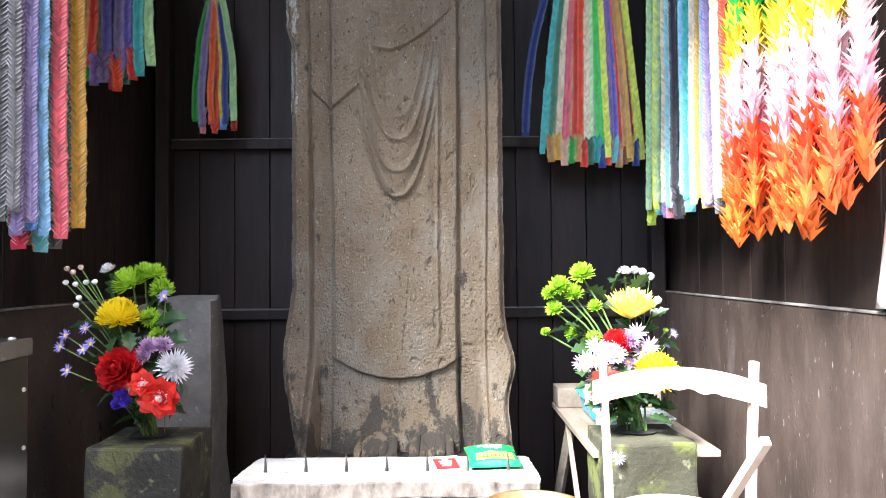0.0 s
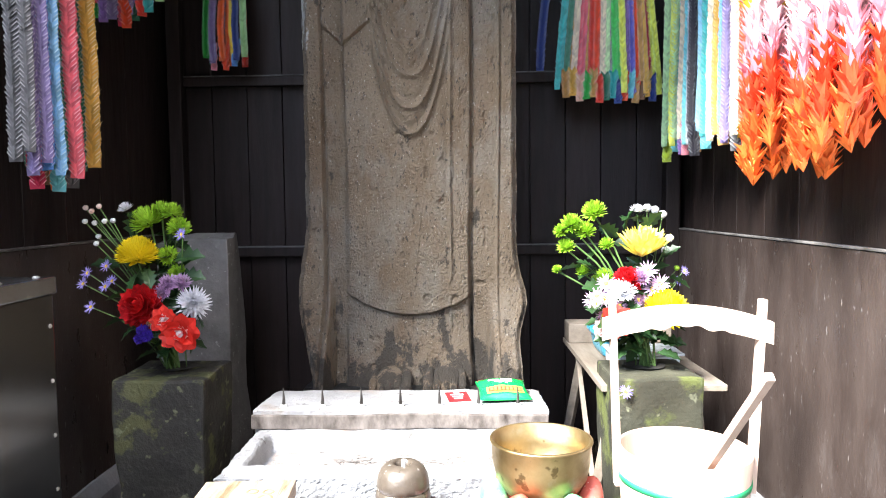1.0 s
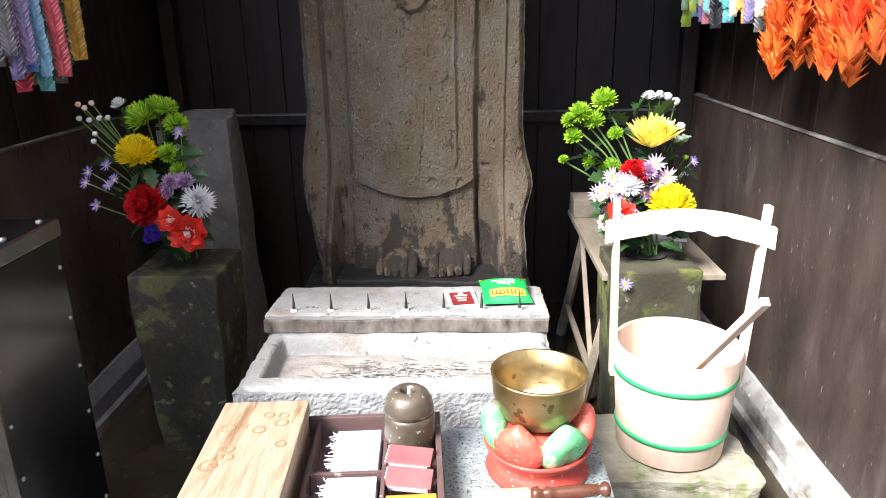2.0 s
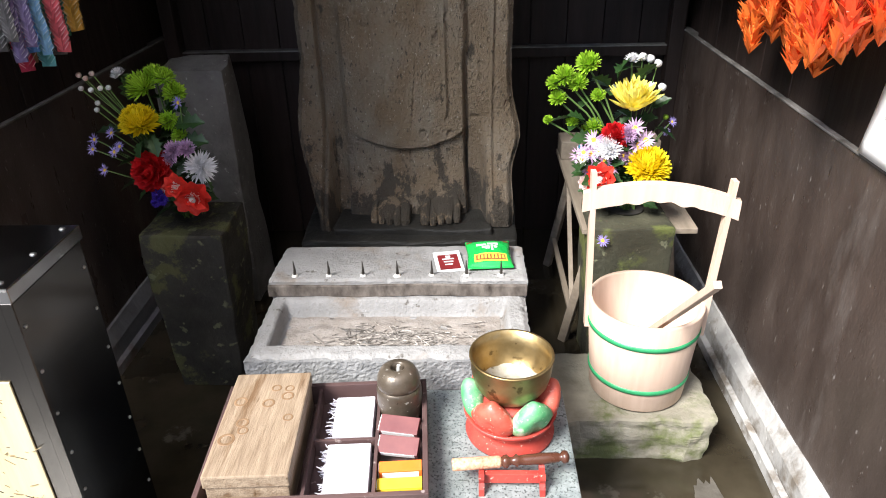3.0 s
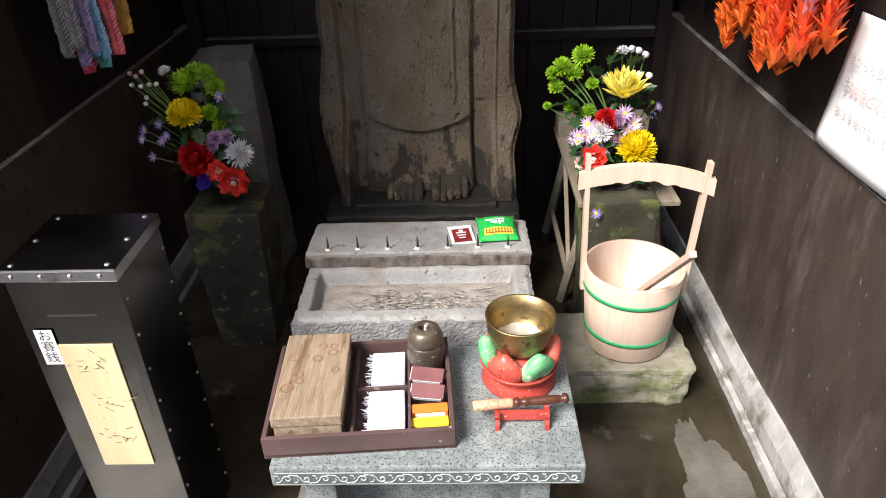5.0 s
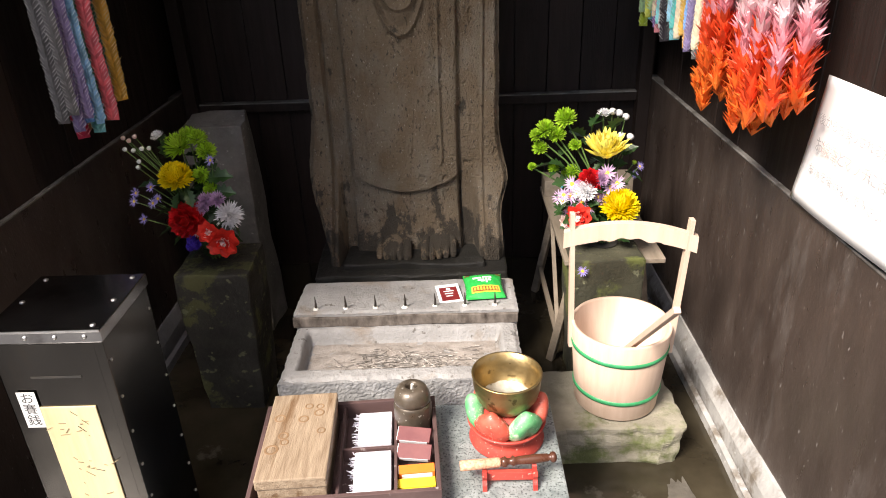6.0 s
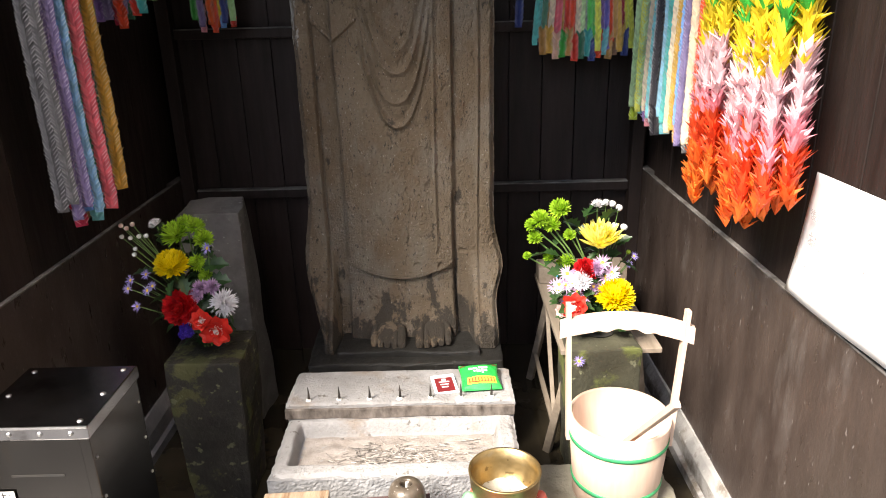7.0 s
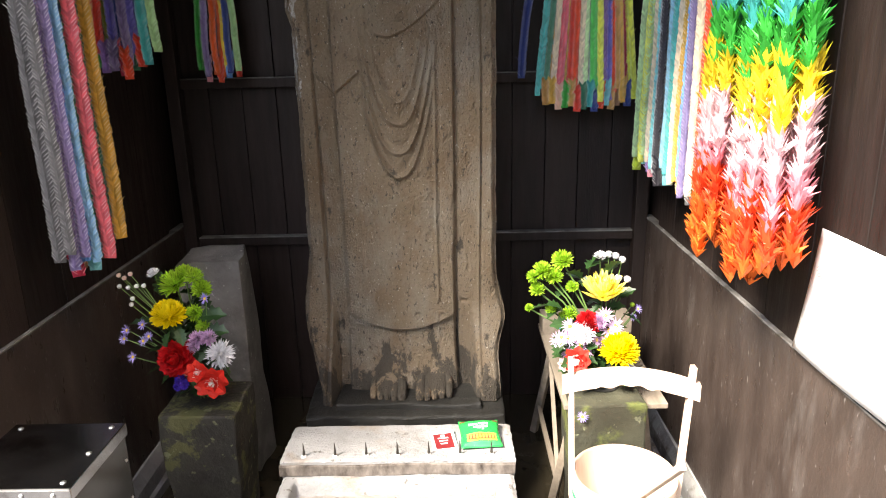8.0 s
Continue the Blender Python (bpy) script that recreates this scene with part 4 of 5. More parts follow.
part("grip", sheet(60, 4, grip_face(0.011), grip_face(-0.011)), HINOKI, bucket, "arched carrying bar with a scalloped lower edge")
dipper = thing("dipper", "wooden water dipper leaning in the bucket", "dipper", (0.618, 1.42, 0.33))
part("handle", bar((0.612, 1.50, 0.245), (0.632, 1.145, 0.612), 0.016, 0.016, 0.002), HINOKI, dipper)
part("cup", lathe([(0, 0), (0.04, 0), (0.042, 0.07), (0.038, 0.07), (0.037, 0.005), (0, 0.005)], (0.612, 1.51, 0.165), 28), HINOKI, dipper, smooth=True)

# ---- the donation box ----
DX0, DX1, DY0, DY1, DH = -0.698, -0.484, 0.832, 1.042, 0.797
donation = thing("donation_box", "tall stainless steel donation box with a coin slot", "donation box", ((DX0 + DX1) / 2, 0.937, 0))
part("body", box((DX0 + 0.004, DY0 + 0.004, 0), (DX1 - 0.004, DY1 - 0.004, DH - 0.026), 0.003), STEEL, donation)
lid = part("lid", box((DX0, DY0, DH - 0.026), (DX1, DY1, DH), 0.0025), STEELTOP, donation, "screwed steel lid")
# highlight of the lid's front edge, laid on as brighter metal
part("lid_edge", box((DX0 + 0.001, DY0 - 0.0012, DH - 0.0035), (DX1 - 0.001, DY0 + 0.002, DH + 0.0008), 0.0006), SCREW, lid, "bright worn front edge")
part("corner_strip", box((DX1 - 0.0205, DY0 + 0.0028, 0.0), (DX1 - 0.0035, DY0 + 0.0045, DH - 0.0265), 0.0005), STEEL, donation, "folded corner strip in the body's dark steel")
part("slot", box((DX0 + 0.061, DY0 + 0.0025, 0.695), (DX0 + 0.154, DY0 + 0.0042, 0.699)), INK, donation, "dark coin slot")


def screw(p, normal, parent, r=0.0052):
    m = Matrix.Translation(p) @ Vector(normal).to_track_quat("Z", "Y").to_matrix().to_4x4()
    part("screw", lathe([(r, -0.0005), (r, 0.0012), (r * 0.6, 0.0026), (0, 0.003)], (0, 0, 0), 12, m=m), SCREW, parent)


for y in (DY0 + 0.018, 0.937, DY1 - 0.018):
    for x in (DX0 + 0.02, DX1 - 0.02):
        screw((x, y, DH), (0, 0, 1), lid)
for k in range(4):
    screw((DX0 + 0.025 + k * 0.053, DY0, DH - 0.013), (0, -1, 0), lid, 0.0045)
for k in range(4):
    screw((DX0 + 0.025 + k * 0.053, DY0 + 0.004, 0.16), (0, -1, 0), donation, 0.0035)
for k in range(9):
    for y in (DY0 + 0.016, DY1 - 0.016):
        screw((DX1 - 0.004, y, 0.06 + k * 0.083), (1, 0, 0), donation, 0.0035)
plate = part("plate", box((DX0 + 0.058, DY0 + 0.0005, 0.308), (DX0 + 0.164, DY0 + 0.0042, 0.631), 0.0016), PLY, donation, "pale varnished plywood name plate with faded ink")
rng = random.Random(8)
for cz in (0.575, 0.487, 0.40):
    for k in range(13):
        x, z = DX0 + 0.111 + rng.gauss(0, 0.022), cz + rng.gauss(0, 0.016)
        a, length = rng.uniform(-1.0, 1.0), rng.uniform(0.004, 0.02)
        d = Vector((math.cos(a), 0, math.sin(a))) * length / 2
        p = Vector((x, DY0 + 0.0003, z))
        part("ink_stroke", bar(p - d, p + d, rng.choice((0.001, 0.0016, 0.0024)), 0.0006), FADED if k % 6 else INK, plate, "worn brush stroke")


def writing(name, text, size, m, material, parent, label=""):
    """Letters in the built-in font, as a flat mesh."""
    curve = bpy.data.curves.new(name, "FONT")
    curve.body, curve.size, curve.align_x, curve.align_y = text, size, "CENTER", "CENTER"
    temp = new(name + "_curve", curve)
    bpy.context.view_layer.update()
    me = bpy.data.meshes.new_from_object(temp.evaluated_get(bpy.context.evaluated_depsgraph_get()))
    bpy.data.objects.remove(temp)
    me.transform(m)
    me.materials.clear()
    me.materials.append(material)
    ob = new(name, me)
    ob.parent = parent
    if parent.type == "EMPTY":
        ob.matrix_parent_inverse = Matrix.Translation(parent.location).inverted()
    return tagged(ob, label) if label else ob


sticker = part("sticker", box((DX0 + 0.025, DY0 + 0.0, 0.585), (DX0 + 0.0595, DY0 + 0.0004, 0.667), 0.0001), PAPER, donation, "white paper strip with brush lettering")
for k, ch in enumerate("お賽銭"):
    writing("lettering", ch, 0.026, Matrix.Translation((DX0 + 0.0423, DY0 - 0.0004, 0.652 - k * 0.0255)) @ pose(0, 0, 0, 90, 0, 0), INK, sticker)

# ---- the notice on the wall ----
notice = thing("paper_notice", "white laminated paper notice on the timber wall", "notice", (0.918, 1.1, 0.81))


def notice_face(d):
    def f(u, v):
        y = 1.306 - u * 0.46 - 0.028 * v
        z = 0.812 + v * (0.283 + 0.0 * u) + 0.008 * u
        curl = 0.006 * math.sin(u * 5) * (1 - v) + 0.01 * (1 - v) ** 3
        return Vector((WALL_X - 0.006 - curl * 0.6 + 0.012 * v - d, y, z))
    return f


part("paper", sheet(24, 12, notice_face(0), notice_face(-0.0012)), PAPER, notice, smooth=True)
for text, z, y, size, material in (("後からお参りされる方の", 1.012, 1.10, 0.026, GREYINK), ("お", 0.958, 1.222, 0.036, GREYINK), ("線香", 0.958, 1.178, 0.034, PINKINK), ("と", 0.958, 1.132, 0.036, GREYINK), ("マッチ", 0.958, 1.075, 0.034, PINKINK), ("には", 0.958, 1.000, 0.034, GREYINK), ("お水を掛けないで下さい", 0.902, 1.105, 0.026, GREYINK)):
    writing("lettering", text, size, Matrix.Translation((WALL_X - 0.0135, y, z)) @ pose(0, 0, 0, 90, 0, -90), material, notice)

# ---- flowers ----
def petal(bm, m, length, width, curl=0.0, cup=0.0, tip=0.5, rows=3):
    """One petal from the origin along +y of m, curving up by curl (radians)."""
    pts = []
    y = z = 0.0
    for i in range(rows + 1):
        t = i / rows
        w = width * (math.sin(math.pi * min(t * 0.85 + 0.12, 1)) ** 0.7) * (1 if t < 1 else tip)
        pts.append((w, y, z))
        a = curl * t
        y += length / rows * math.cos(a)
        z += length / rows * math.sin(a)
    strip = []
    for w, y, z in pts:
        strip.append([bm.verts.new(m @ Vector((-w / 2, y, z + cup * w))), bm.verts.new(m @ Vector((0, y, z))), bm.verts.new(m @ Vector((w / 2, y, z + cup * w)))])
    for a, b in zip(strip, strip[1:]):
        for k in range(2):
            bm.faces.new((a[k], a[k + 1], b[k + 1], b[k]))


def facing(at, toward, spin=0.0):
    """A pose whose z axis looks along toward."""
    return Matrix.Translation(at) @ Vector(toward).to_track_quat("Z", "Y").to_matrix().to_4x4() @ pose(0, 0, 0, 0, 0, spin)


def mum(at, toward, r, rng, layers=6, count=24, width=0.2, open_deg=15.0, spread=62.0):
    """A chrysanthemum: rings of narrow petals, the inner ones upright."""
    bm = bmesh.new()
    base = facing(at, toward)
    for k in range(layers):
        f = k / max(layers - 1, 1)
        n = max(5, int(count * (1 - 0.55 * f)))
        for i in range(n):
            up = open_deg + spread * f + rng.gauss(0, 5)
            m = base @ pose(0, 0, 0.06 * r * k, 0, 0, 360 * (i + 0.5 * (k % 2)) / n + rng.gauss(0, 4)) @ pose(0, 0, 0, up, 0, 0)
            petal(bm, m, r * (1 - 0.4 * f) * rng.uniform(0.9, 1.07), r * width, 0.5 + 0.5 * f, 0.25)
    return bm


def camellia(at, toward, r, rng):
    bm = bmesh.new()
    base = facing(at, toward)
    for k in range(4):
        n = (8, 7, 6, 4)[k]
        for i in range(n):
            m = base @ pose(0, 0, r * 0.05 * k, 0, 0, 360 * (i + 0.5 * k) / n + rng.gauss(0, 4)) @ pose(0, 0, 0, 6 + 20 * k + rng.gauss(0, 7), rng.gauss(0, 10), 0)
            petal(bm, m, r * (1.0, 0.84, 0.64, 0.4)[k] * rng.uniform(0.9, 1.05), r * (0.72, 0.64, 0.5, 0.36)[k], 0.4 + rng.gauss(0, 0.25), rng.gauss(0.12, 0.15), 0.7, 5)
    return bm


def pompon(at, toward, r, rng, count=120, width=0.2):
    """A dome of short petals that curve inwards."""
    bm = bmesh.new()
    base = facing(at, toward)
    for k in range(count):
        h = 1 - 1.25 * (k + 0.5) / count
        a = k * 137.508 + rng.gauss(0, 5)
        up = math.degrees(math.asin(max(-0.6, h)))
        m = base @ pose(0, 0, 0, 0, 0, a) @ pose(0, 0, 0, up + rng.gauss(0, 5), 0, 0) @ pose(0, r * 0.2, 0)
        petal(bm, m, r * rng.uniform(0.72, 0.86), r * width * rng.uniform(0.85, 1.15), 0.75, 0.3, 0.55)
    return bm


def daisy(at, toward, r, rng):
    bm = bmesh.new()
    base = facing(at, toward)
    for i in range(17):
        petal(bm, base @ pose(0, 0, 0, 0, 0, 360 * i / 17 + rng.gauss(0, 5)) @ pose(0, 0, 0, 10 + rng.gauss(0, 8), 0, 0), r * rng.uniform(0.88, 1.05), r * 0.2, 0.2, 0.1, 0.6, 2)
    return bm


def disc(at, toward, r):
    return lathe([(0, 0.5 * r), (0.6 * r, 0.4 * r), (r, 0.1 * r), (0.9 * r, -0.2 * r), (0, -0.2 * r)], (0, 0, 0), 10, m=facing(at, toward))


def leaf(at, toward, length, width, rng, lobes=True):
    """A leaf with a folded midrib and lobed edge."""
    bm = bmesh.new()
    m = Matrix.Translation(at) @ Vector(toward).to_track_quat("Y", "Z").to_matrix().to_4x4() @ pose(0, 0, 0, 0, rng.uniform(-50, 50), 0)
    n = 8
    rows = []
    for i in range(n + 1):
        t = i / n
        w = width * math.sin(math.pi * (t * 0.93 + 0.05)) ** 0.8 * (1 + (0.28 * (-1) ** i if lobes else 0.05))
        y, z = length * t, -0.25 * length * t * t
        rows.append([bm.verts.new(m @ Vector((-w / 2, y, z + 0.18 * w))), bm.verts.new(m @ Vector((0, y, z))), bm.verts.new(m @ Vector((w / 2, y, z + 0.18 * w)))])
    for a, b in zip(rows, rows[1:]):
        for k in range(2):
            bm.faces.new((a[k], a[k + 1], b[k + 1], b[k]))
    return bm


def stem(base, tip, r=0.0022, bow=0.03):
    a, b = Vector(base), Vector(tip)
    mid = (a + b) / 2 + Vector((-(b.x - a.x) * 0.35, 0.0, bow))
    pts = [a * (1 - t) ** 2 + mid * 2 * t * (1 - t) + b * t * t for t in (0, 0.25, 0.5, 0.75, 1)]
    return tube(pts, r, 6)


def bouquet(label, root, blooms, leaves, seed):
    """blooms: kind, x, y, z, radius, material, facing; each is a part with its own stem."""
    rng = random.Random(seed)
    b = thing("flower_bouquet", label, "flowers", root, "flower bouquets before the statue")
    for kind, x, y, z, r, material, toward in blooms:
        at = Vector((x, y, z))
        r *= 1.36 if kind == "pompon" and material is LIME else 1.22 if kind in ("wide_mum", "mum", "pompon", "carnation") else 1.12
        t = Vector(toward).normalized()
        foot = Vector(root) + Vector((rng.gauss(0, 0.010), rng.gauss(0, 0.010), -0.004))
        st = part("stem", stem(foot, at - t * r * 0.25, 0.0016 if kind in ("bud", "daisy") else 0.0026), STEM, b)
        if kind == "mum":
            part("bloom", mum(at, t, r, rng), material, st)
        elif kind == "wide_mum":
            part("bloom", pompon(at, t, r * 0.9, rng, 420, 0.21) if material is YELLOW and (z < 0.77 or x < 0) else mum(at, t, r, rng, 9, 28, 0.14, 0, 78) if material is not LEMON else mum(at, t, r, rng, 5, 24, 0.27, 30, 48), material, st)
        elif kind == "carnation":
            part("bloom", pompon(at, t, r * 0.92, rng, 110, 0.5), material, st)
        elif kind == "camellia":
            part("bloom", camellia(at, t, r, rng), material, st)
            part("inner_petal", camellia(at + t * r * 0.16, t, r * 0.5, rng), CREAMY, st, "pale inner petal")
            part("flower_eye", disc(at + t * r * 0.4, t, r * 0.16), WAX, st)
        elif kind == "pompon":
            part("bloom", pompon(at, t, r, rng), material, st)
        elif kind == "daisy":
            part("bloom", daisy(at, t, r, rng), material, st)
            part("flower_eye", disc(at, t, r * 0.28), EYE_YELLOW, st)
        elif kind == "bud":
            part("bud", lathe([(0, -r), (r * 0.7, -r * 0.6), (r, 0), (r * 0.85, r * 0.6), (0, r)], (0, 0, 0), 9, m=facing(at, t)), material, st, smooth=True)
    for x, y, z, length, toward in leaves:
        part("leaf", leaf((x, y, z), toward, length, length * 0.62, rng), LEAF, b)
    return b


def rosette(root, spots, seed, low=0.1):
    """Filler leaves round the stems between the root and given spots."""
    rng = random.Random(seed)
    out = []
    for x, y, z in spots:
        for k in range(9):
            f = rng.uniform(0.4, 0.97)
            p = Vector(root) + (Vector((x, y, z)) - Vector(root)) * f
            out.append((p.x, p.y, p.z, rng.uniform(0.035, 0.068), (rng.gauss(0, 1), rng.gauss(-0.4, 0.7), rng.gauss(0.25, 0.5))))
    return out


CAM = (0.0, -0.85, 0.35)      # blooms turn to the open front
ROOT_L = (-0.588, 1.70, 0.505)
left_blooms = [("wide_mum", -0.627, 1.62, 0.785, 0.046, YELLOW, (0.05, -0.28, 0.95)), ("carnation", -0.609, 1.60, 0.670, 0.050, CARNATION, (-0.1, -0.9, 0.3)), ("camellia", -0.548, 1.57, 0.642, 0.032, CAMELLIA, (0.1, -0.9, 0.25)),
               ("camellia", -0.511, 1.57, 0.612, 0.045, CAMELLIA, (0.2, -0.9, 0.05)), ("wide_mum", -0.500, 1.62, 0.672, 0.037, WHITEPETAL, (0.35, -0.8, 0.3)),
               ("mum", -0.556, 1.62, 0.715, 0.024, LILAC, (0, -0.8, 0.6)), ("mum", -0.526, 1.62, 0.718, 0.024, LILAC, (0.2, -0.7, 0.6)), ("mum", -0.567, 1.61, 0.699, 0.02, LILAC, CAM), ("daisy", -0.588, 1.585, 0.634, 0.013, CREAMY, CAM),
               ("pompon", -0.616, 1.66, 0.862, 0.034, LIME, (-0.3, -0.4, 0.8)), ("pompon", -0.560, 1.66, 0.884, 0.022, LIME, (0.1, -0.3, 0.9)), ("pompon", -0.544, 1.66, 0.847, 0.024, LIME, (0.3, -0.5, 0.7)),
               ("pompon", -0.566, 1.65, 0.784, 0.020, LIME, (0.2, -0.8, 0.4)), ("pompon", -0.546, 1.65, 0.742, 0.018, LIME, CAM), ("pompon", -0.593, 1.68, 0.888, 0.022, LIME, (0, -0.3, 0.9)),
               ("mum", -0.668, 1.66, 0.893, 0.019, WHITEPETAL, (-0.3, -0.3, 0.9)),
               ("pompon", -0.600, 1.575, 0.618, 0.014, INDIGO, CAM), ("pompon", -0.588, 1.57, 0.606, 0.013, INDIGO, CAM), ("pompon", -0.606, 1.57, 0.600, 0.012, INDIGO, CAM)]
for x, z in ((-0.756, 0.9), (-0.724, 0.903), (-0.742, 0.892), (-0.712, 0.868), (-0.692, 0.869), (-0.759, 0.868), (-0.736, 0.864), (-0.728, 0.832), (-0.734, 0.815)):
    left_blooms.append(("bud", x, 1.64, z, 0.0062, WHITEPETAL if z < 0.87 else CREAMY, (-0.3, -0.3, 0.9)))
for x, z in ((-0.748, 0.747), (-0.702, 0.763), (-0.759, 0.722), (-0.707, 0.715), (-0.743, 0.667), (-0.522, 0.836), (-0.69, 0.728)):
    left_blooms.append(("daisy", x, 1.62, z, 0.0165, VIOLET, (-0.35, -0.8, 0.45)))
left_leaves = [(-0.62, 1.68, 0.85, 0.075, (-0.5, -0.1, 0.45)), (-0.66, 1.67, 0.83, 0.07, (0.2, -0.1, 0.9)), (-0.55, 1.64, 0.775, 0.075, (0.9, -0.2, 0.25)), (-0.54, 1.64, 0.735, 0.065, (0.95, -0.2, 0.1)), (-0.60, 1.61, 0.755, 0.05, (0.3, -0.5, -0.5)),
               (-0.625, 1.61, 0.745, 0.05, (-0.2, -0.5, -0.6)), (-0.65, 1.62, 0.64, 0.06, (-0.9, -0.3, -0.1)), (-0.63, 1.62, 0.62, 0.05, (-0.8, -0.3, -0.4)), (-0.60, 1.64, 0.555, 0.05, (-0.7, -0.6, -0.05)), (-0.59, 1.63, 0.56, 0.05, (0.6, -0.7, 0.1)),
               (-0.68, 1.64, 0.76, 0.06, (-0.7, -0.2, 0.2)), (-0.65, 1.63, 0.69, 0.055, (-0.7, -0.4, 0.1)), (-0.57, 1.66, 0.81, 0.06, (0.4, -0.2, 0.7)), (-0.50, 1.62, 0.65, 0.05, (0.7, -0.4, -0.5))]
left_leaves += rosette(ROOT_L, [(x, y + 0.02, z) for _, x, y, z, *_ in left_blooms[:14]], 3)
bouquet("bouquet with a yellow chrysanthemum, red carnation and lime pompons", ROOT_L, left_blooms, left_leaves, 11)

ROOT_R = (0.593, 1.757, 0.49)
right_blooms = [("wide_mum", 0.580, 1.75, 0.764, 0.072, LEMON, (0.05, -0.22, 0.97)), ("wide_mum", 0.618, 1.68, 0.632, 0.056, YELLOW, (0.12, -0.42, 0.9)), ("carnation", 0.536, 1.71, 0.708, 0.034, CARNATION, (-0.1, -0.6, 0.7)),
                ("camellia", 0.500, 1.66, 0.616, 0.040, CAMELLIA, (-0.3, -0.9, 0.2)), ("camellia", 0.467, 1.67, 0.600, 0.022, CREAMY, (-0.6, -0.7, 0.1)), ("mum", 0.581, 1.80, 0.875, 0.019, WHITEPETAL, (0, -0.3, 0.9))]
for x, z, r in ((0.449, 0.663, 0.024), (0.482, 0.703, 0.024), (0.499, 0.638, 0.024), (0.476, 0.667, 0.024), (0.581, 0.733, 0.026), (0.612, 0.701, 0.024), (0.594, 0.689, 0.024), (0.566, 0.657, 0.022), (0.567, 0.717, 0.022)):
    right_blooms.append(("daisy" if r > 0.0235 else "mum", x, 1.70, z, r, LILAC, (-0.2, -0.8, 0.5)))
for k in range(9):
    right_blooms.append(("daisy", 0.455 + 0.012 * k + 0.01 * math.sin(k * 5), 1.69, 0.655 + 0.028 * math.sin(k * 2.4), 0.020, WHITEPETAL if k % 3 == 0 else LILAC, (-0.3 + 0.08 * k, -0.8, 0.4)))
right_blooms.append(("mum", 0.520, 1.69, 0.680, 0.033, WHITEPETAL, (-0.1, -0.7, 0.6)))
for x, z, r in ((0.411, 0.843, 0.024), (0.468, 0.874, 0.026), (0.446, 0.826, 0.022), (0.397, 0.787, 0.019), (0.5, 0.793, 0.016), (0.375, 0.73, 0.011), (0.44, 0.724, 0.015), (0.495, 0.711, 0.019), (0.476, 0.703, 0.013), (0.385, 0.827, 0.017)):
    right_blooms.append(("pompon", x, 1.78, z, r, LIME, (-0.25, -0.5, 0.8)))
for x, z in ((0.607, 0.885), (0.626, 0.88), (0.646, 0.868), (0.637, 0.812), (0.664, 0.807), (0.654, 0.775)):
    right_blooms.append(("bud", x, 1.80, z, 0.010, WHITEPETAL, (0.2, -0.3, 0.9)))
right_blooms += [("bud", 0.68, 1.79, 0.731, 0.007, LIME, (0.2, -0.3, 0.9)), ("daisy", 0.692, 1.77, 0.725, 0.014, VIOLET, (0.4, -0.7, 0.4)), ("daisy", 0.678, 1.77, 0.700, 0.013, VIOLET, (0.4, -0.7, 0.4))]
right_leaves = [(0.55, 1.80, 0.82, 0.07, (0.1, -0.1, 0.9)), (0.60, 1.80, 0.82, 0.07, (0.4, -0.2, 0.8)), (0.53, 1.80, 0.81, 0.065, (-0.6, -0.2, 0.5)), (0.44, 1.78, 0.735, 0.065, (-0.95, -0.1, 0.1)), (0.47, 1.77, 0.73, 0.06, (-0.5, -0.3, 0.4)), (0.65, 1.77, 0.71, 0.06, (0.8, -0.3, -0.2)),
                (0.50, 1.72, 0.60, 0.055, (-0.8, -0.5, 0.0)), (0.49, 1.76, 0.69, 0.06, (-0.8, -0.4, 0.1)), (0.60, 1.78, 0.72, 0.06, (0.5, -0.4, 0.4)), (0.57, 1.72, 0.545, 0.06, (-0.6, -0.7, 0.2)), (0.62, 1.72, 0.555, 0.06, (0.8, -0.5, 0.15)), (0.61, 1.71, 0.53, 0.055, (0.9, -0.5, 0.0)), (0.64, 1.78, 0.76, 0.05, (0.6, -0.3, 0.6))]
right_leaves += rosette(ROOT_R, [(x, y + 0.02, z) for _, x, y, z, *_ in right_blooms[:26]], 5)
bouquet("bouquet with two yellow chrysanthemums, lilac daisies and lime pompons", ROOT_R, right_blooms, right_leaves, 23)
fallen = thing("fallen_daisy", "single violet daisy hanging on the mossy post", "flower", (0.513, 1.632, 0.455))
part("bloom", daisy((0.513, 1.626, 0.456), (0, -1, 0.35), 0.019, random.Random(2)), VIOLET, fallen)
part("flower_eye", disc((0.513, 1.626, 0.456), (0, -1, 0.35), 0.006), EYE_YELLOW, fallen)

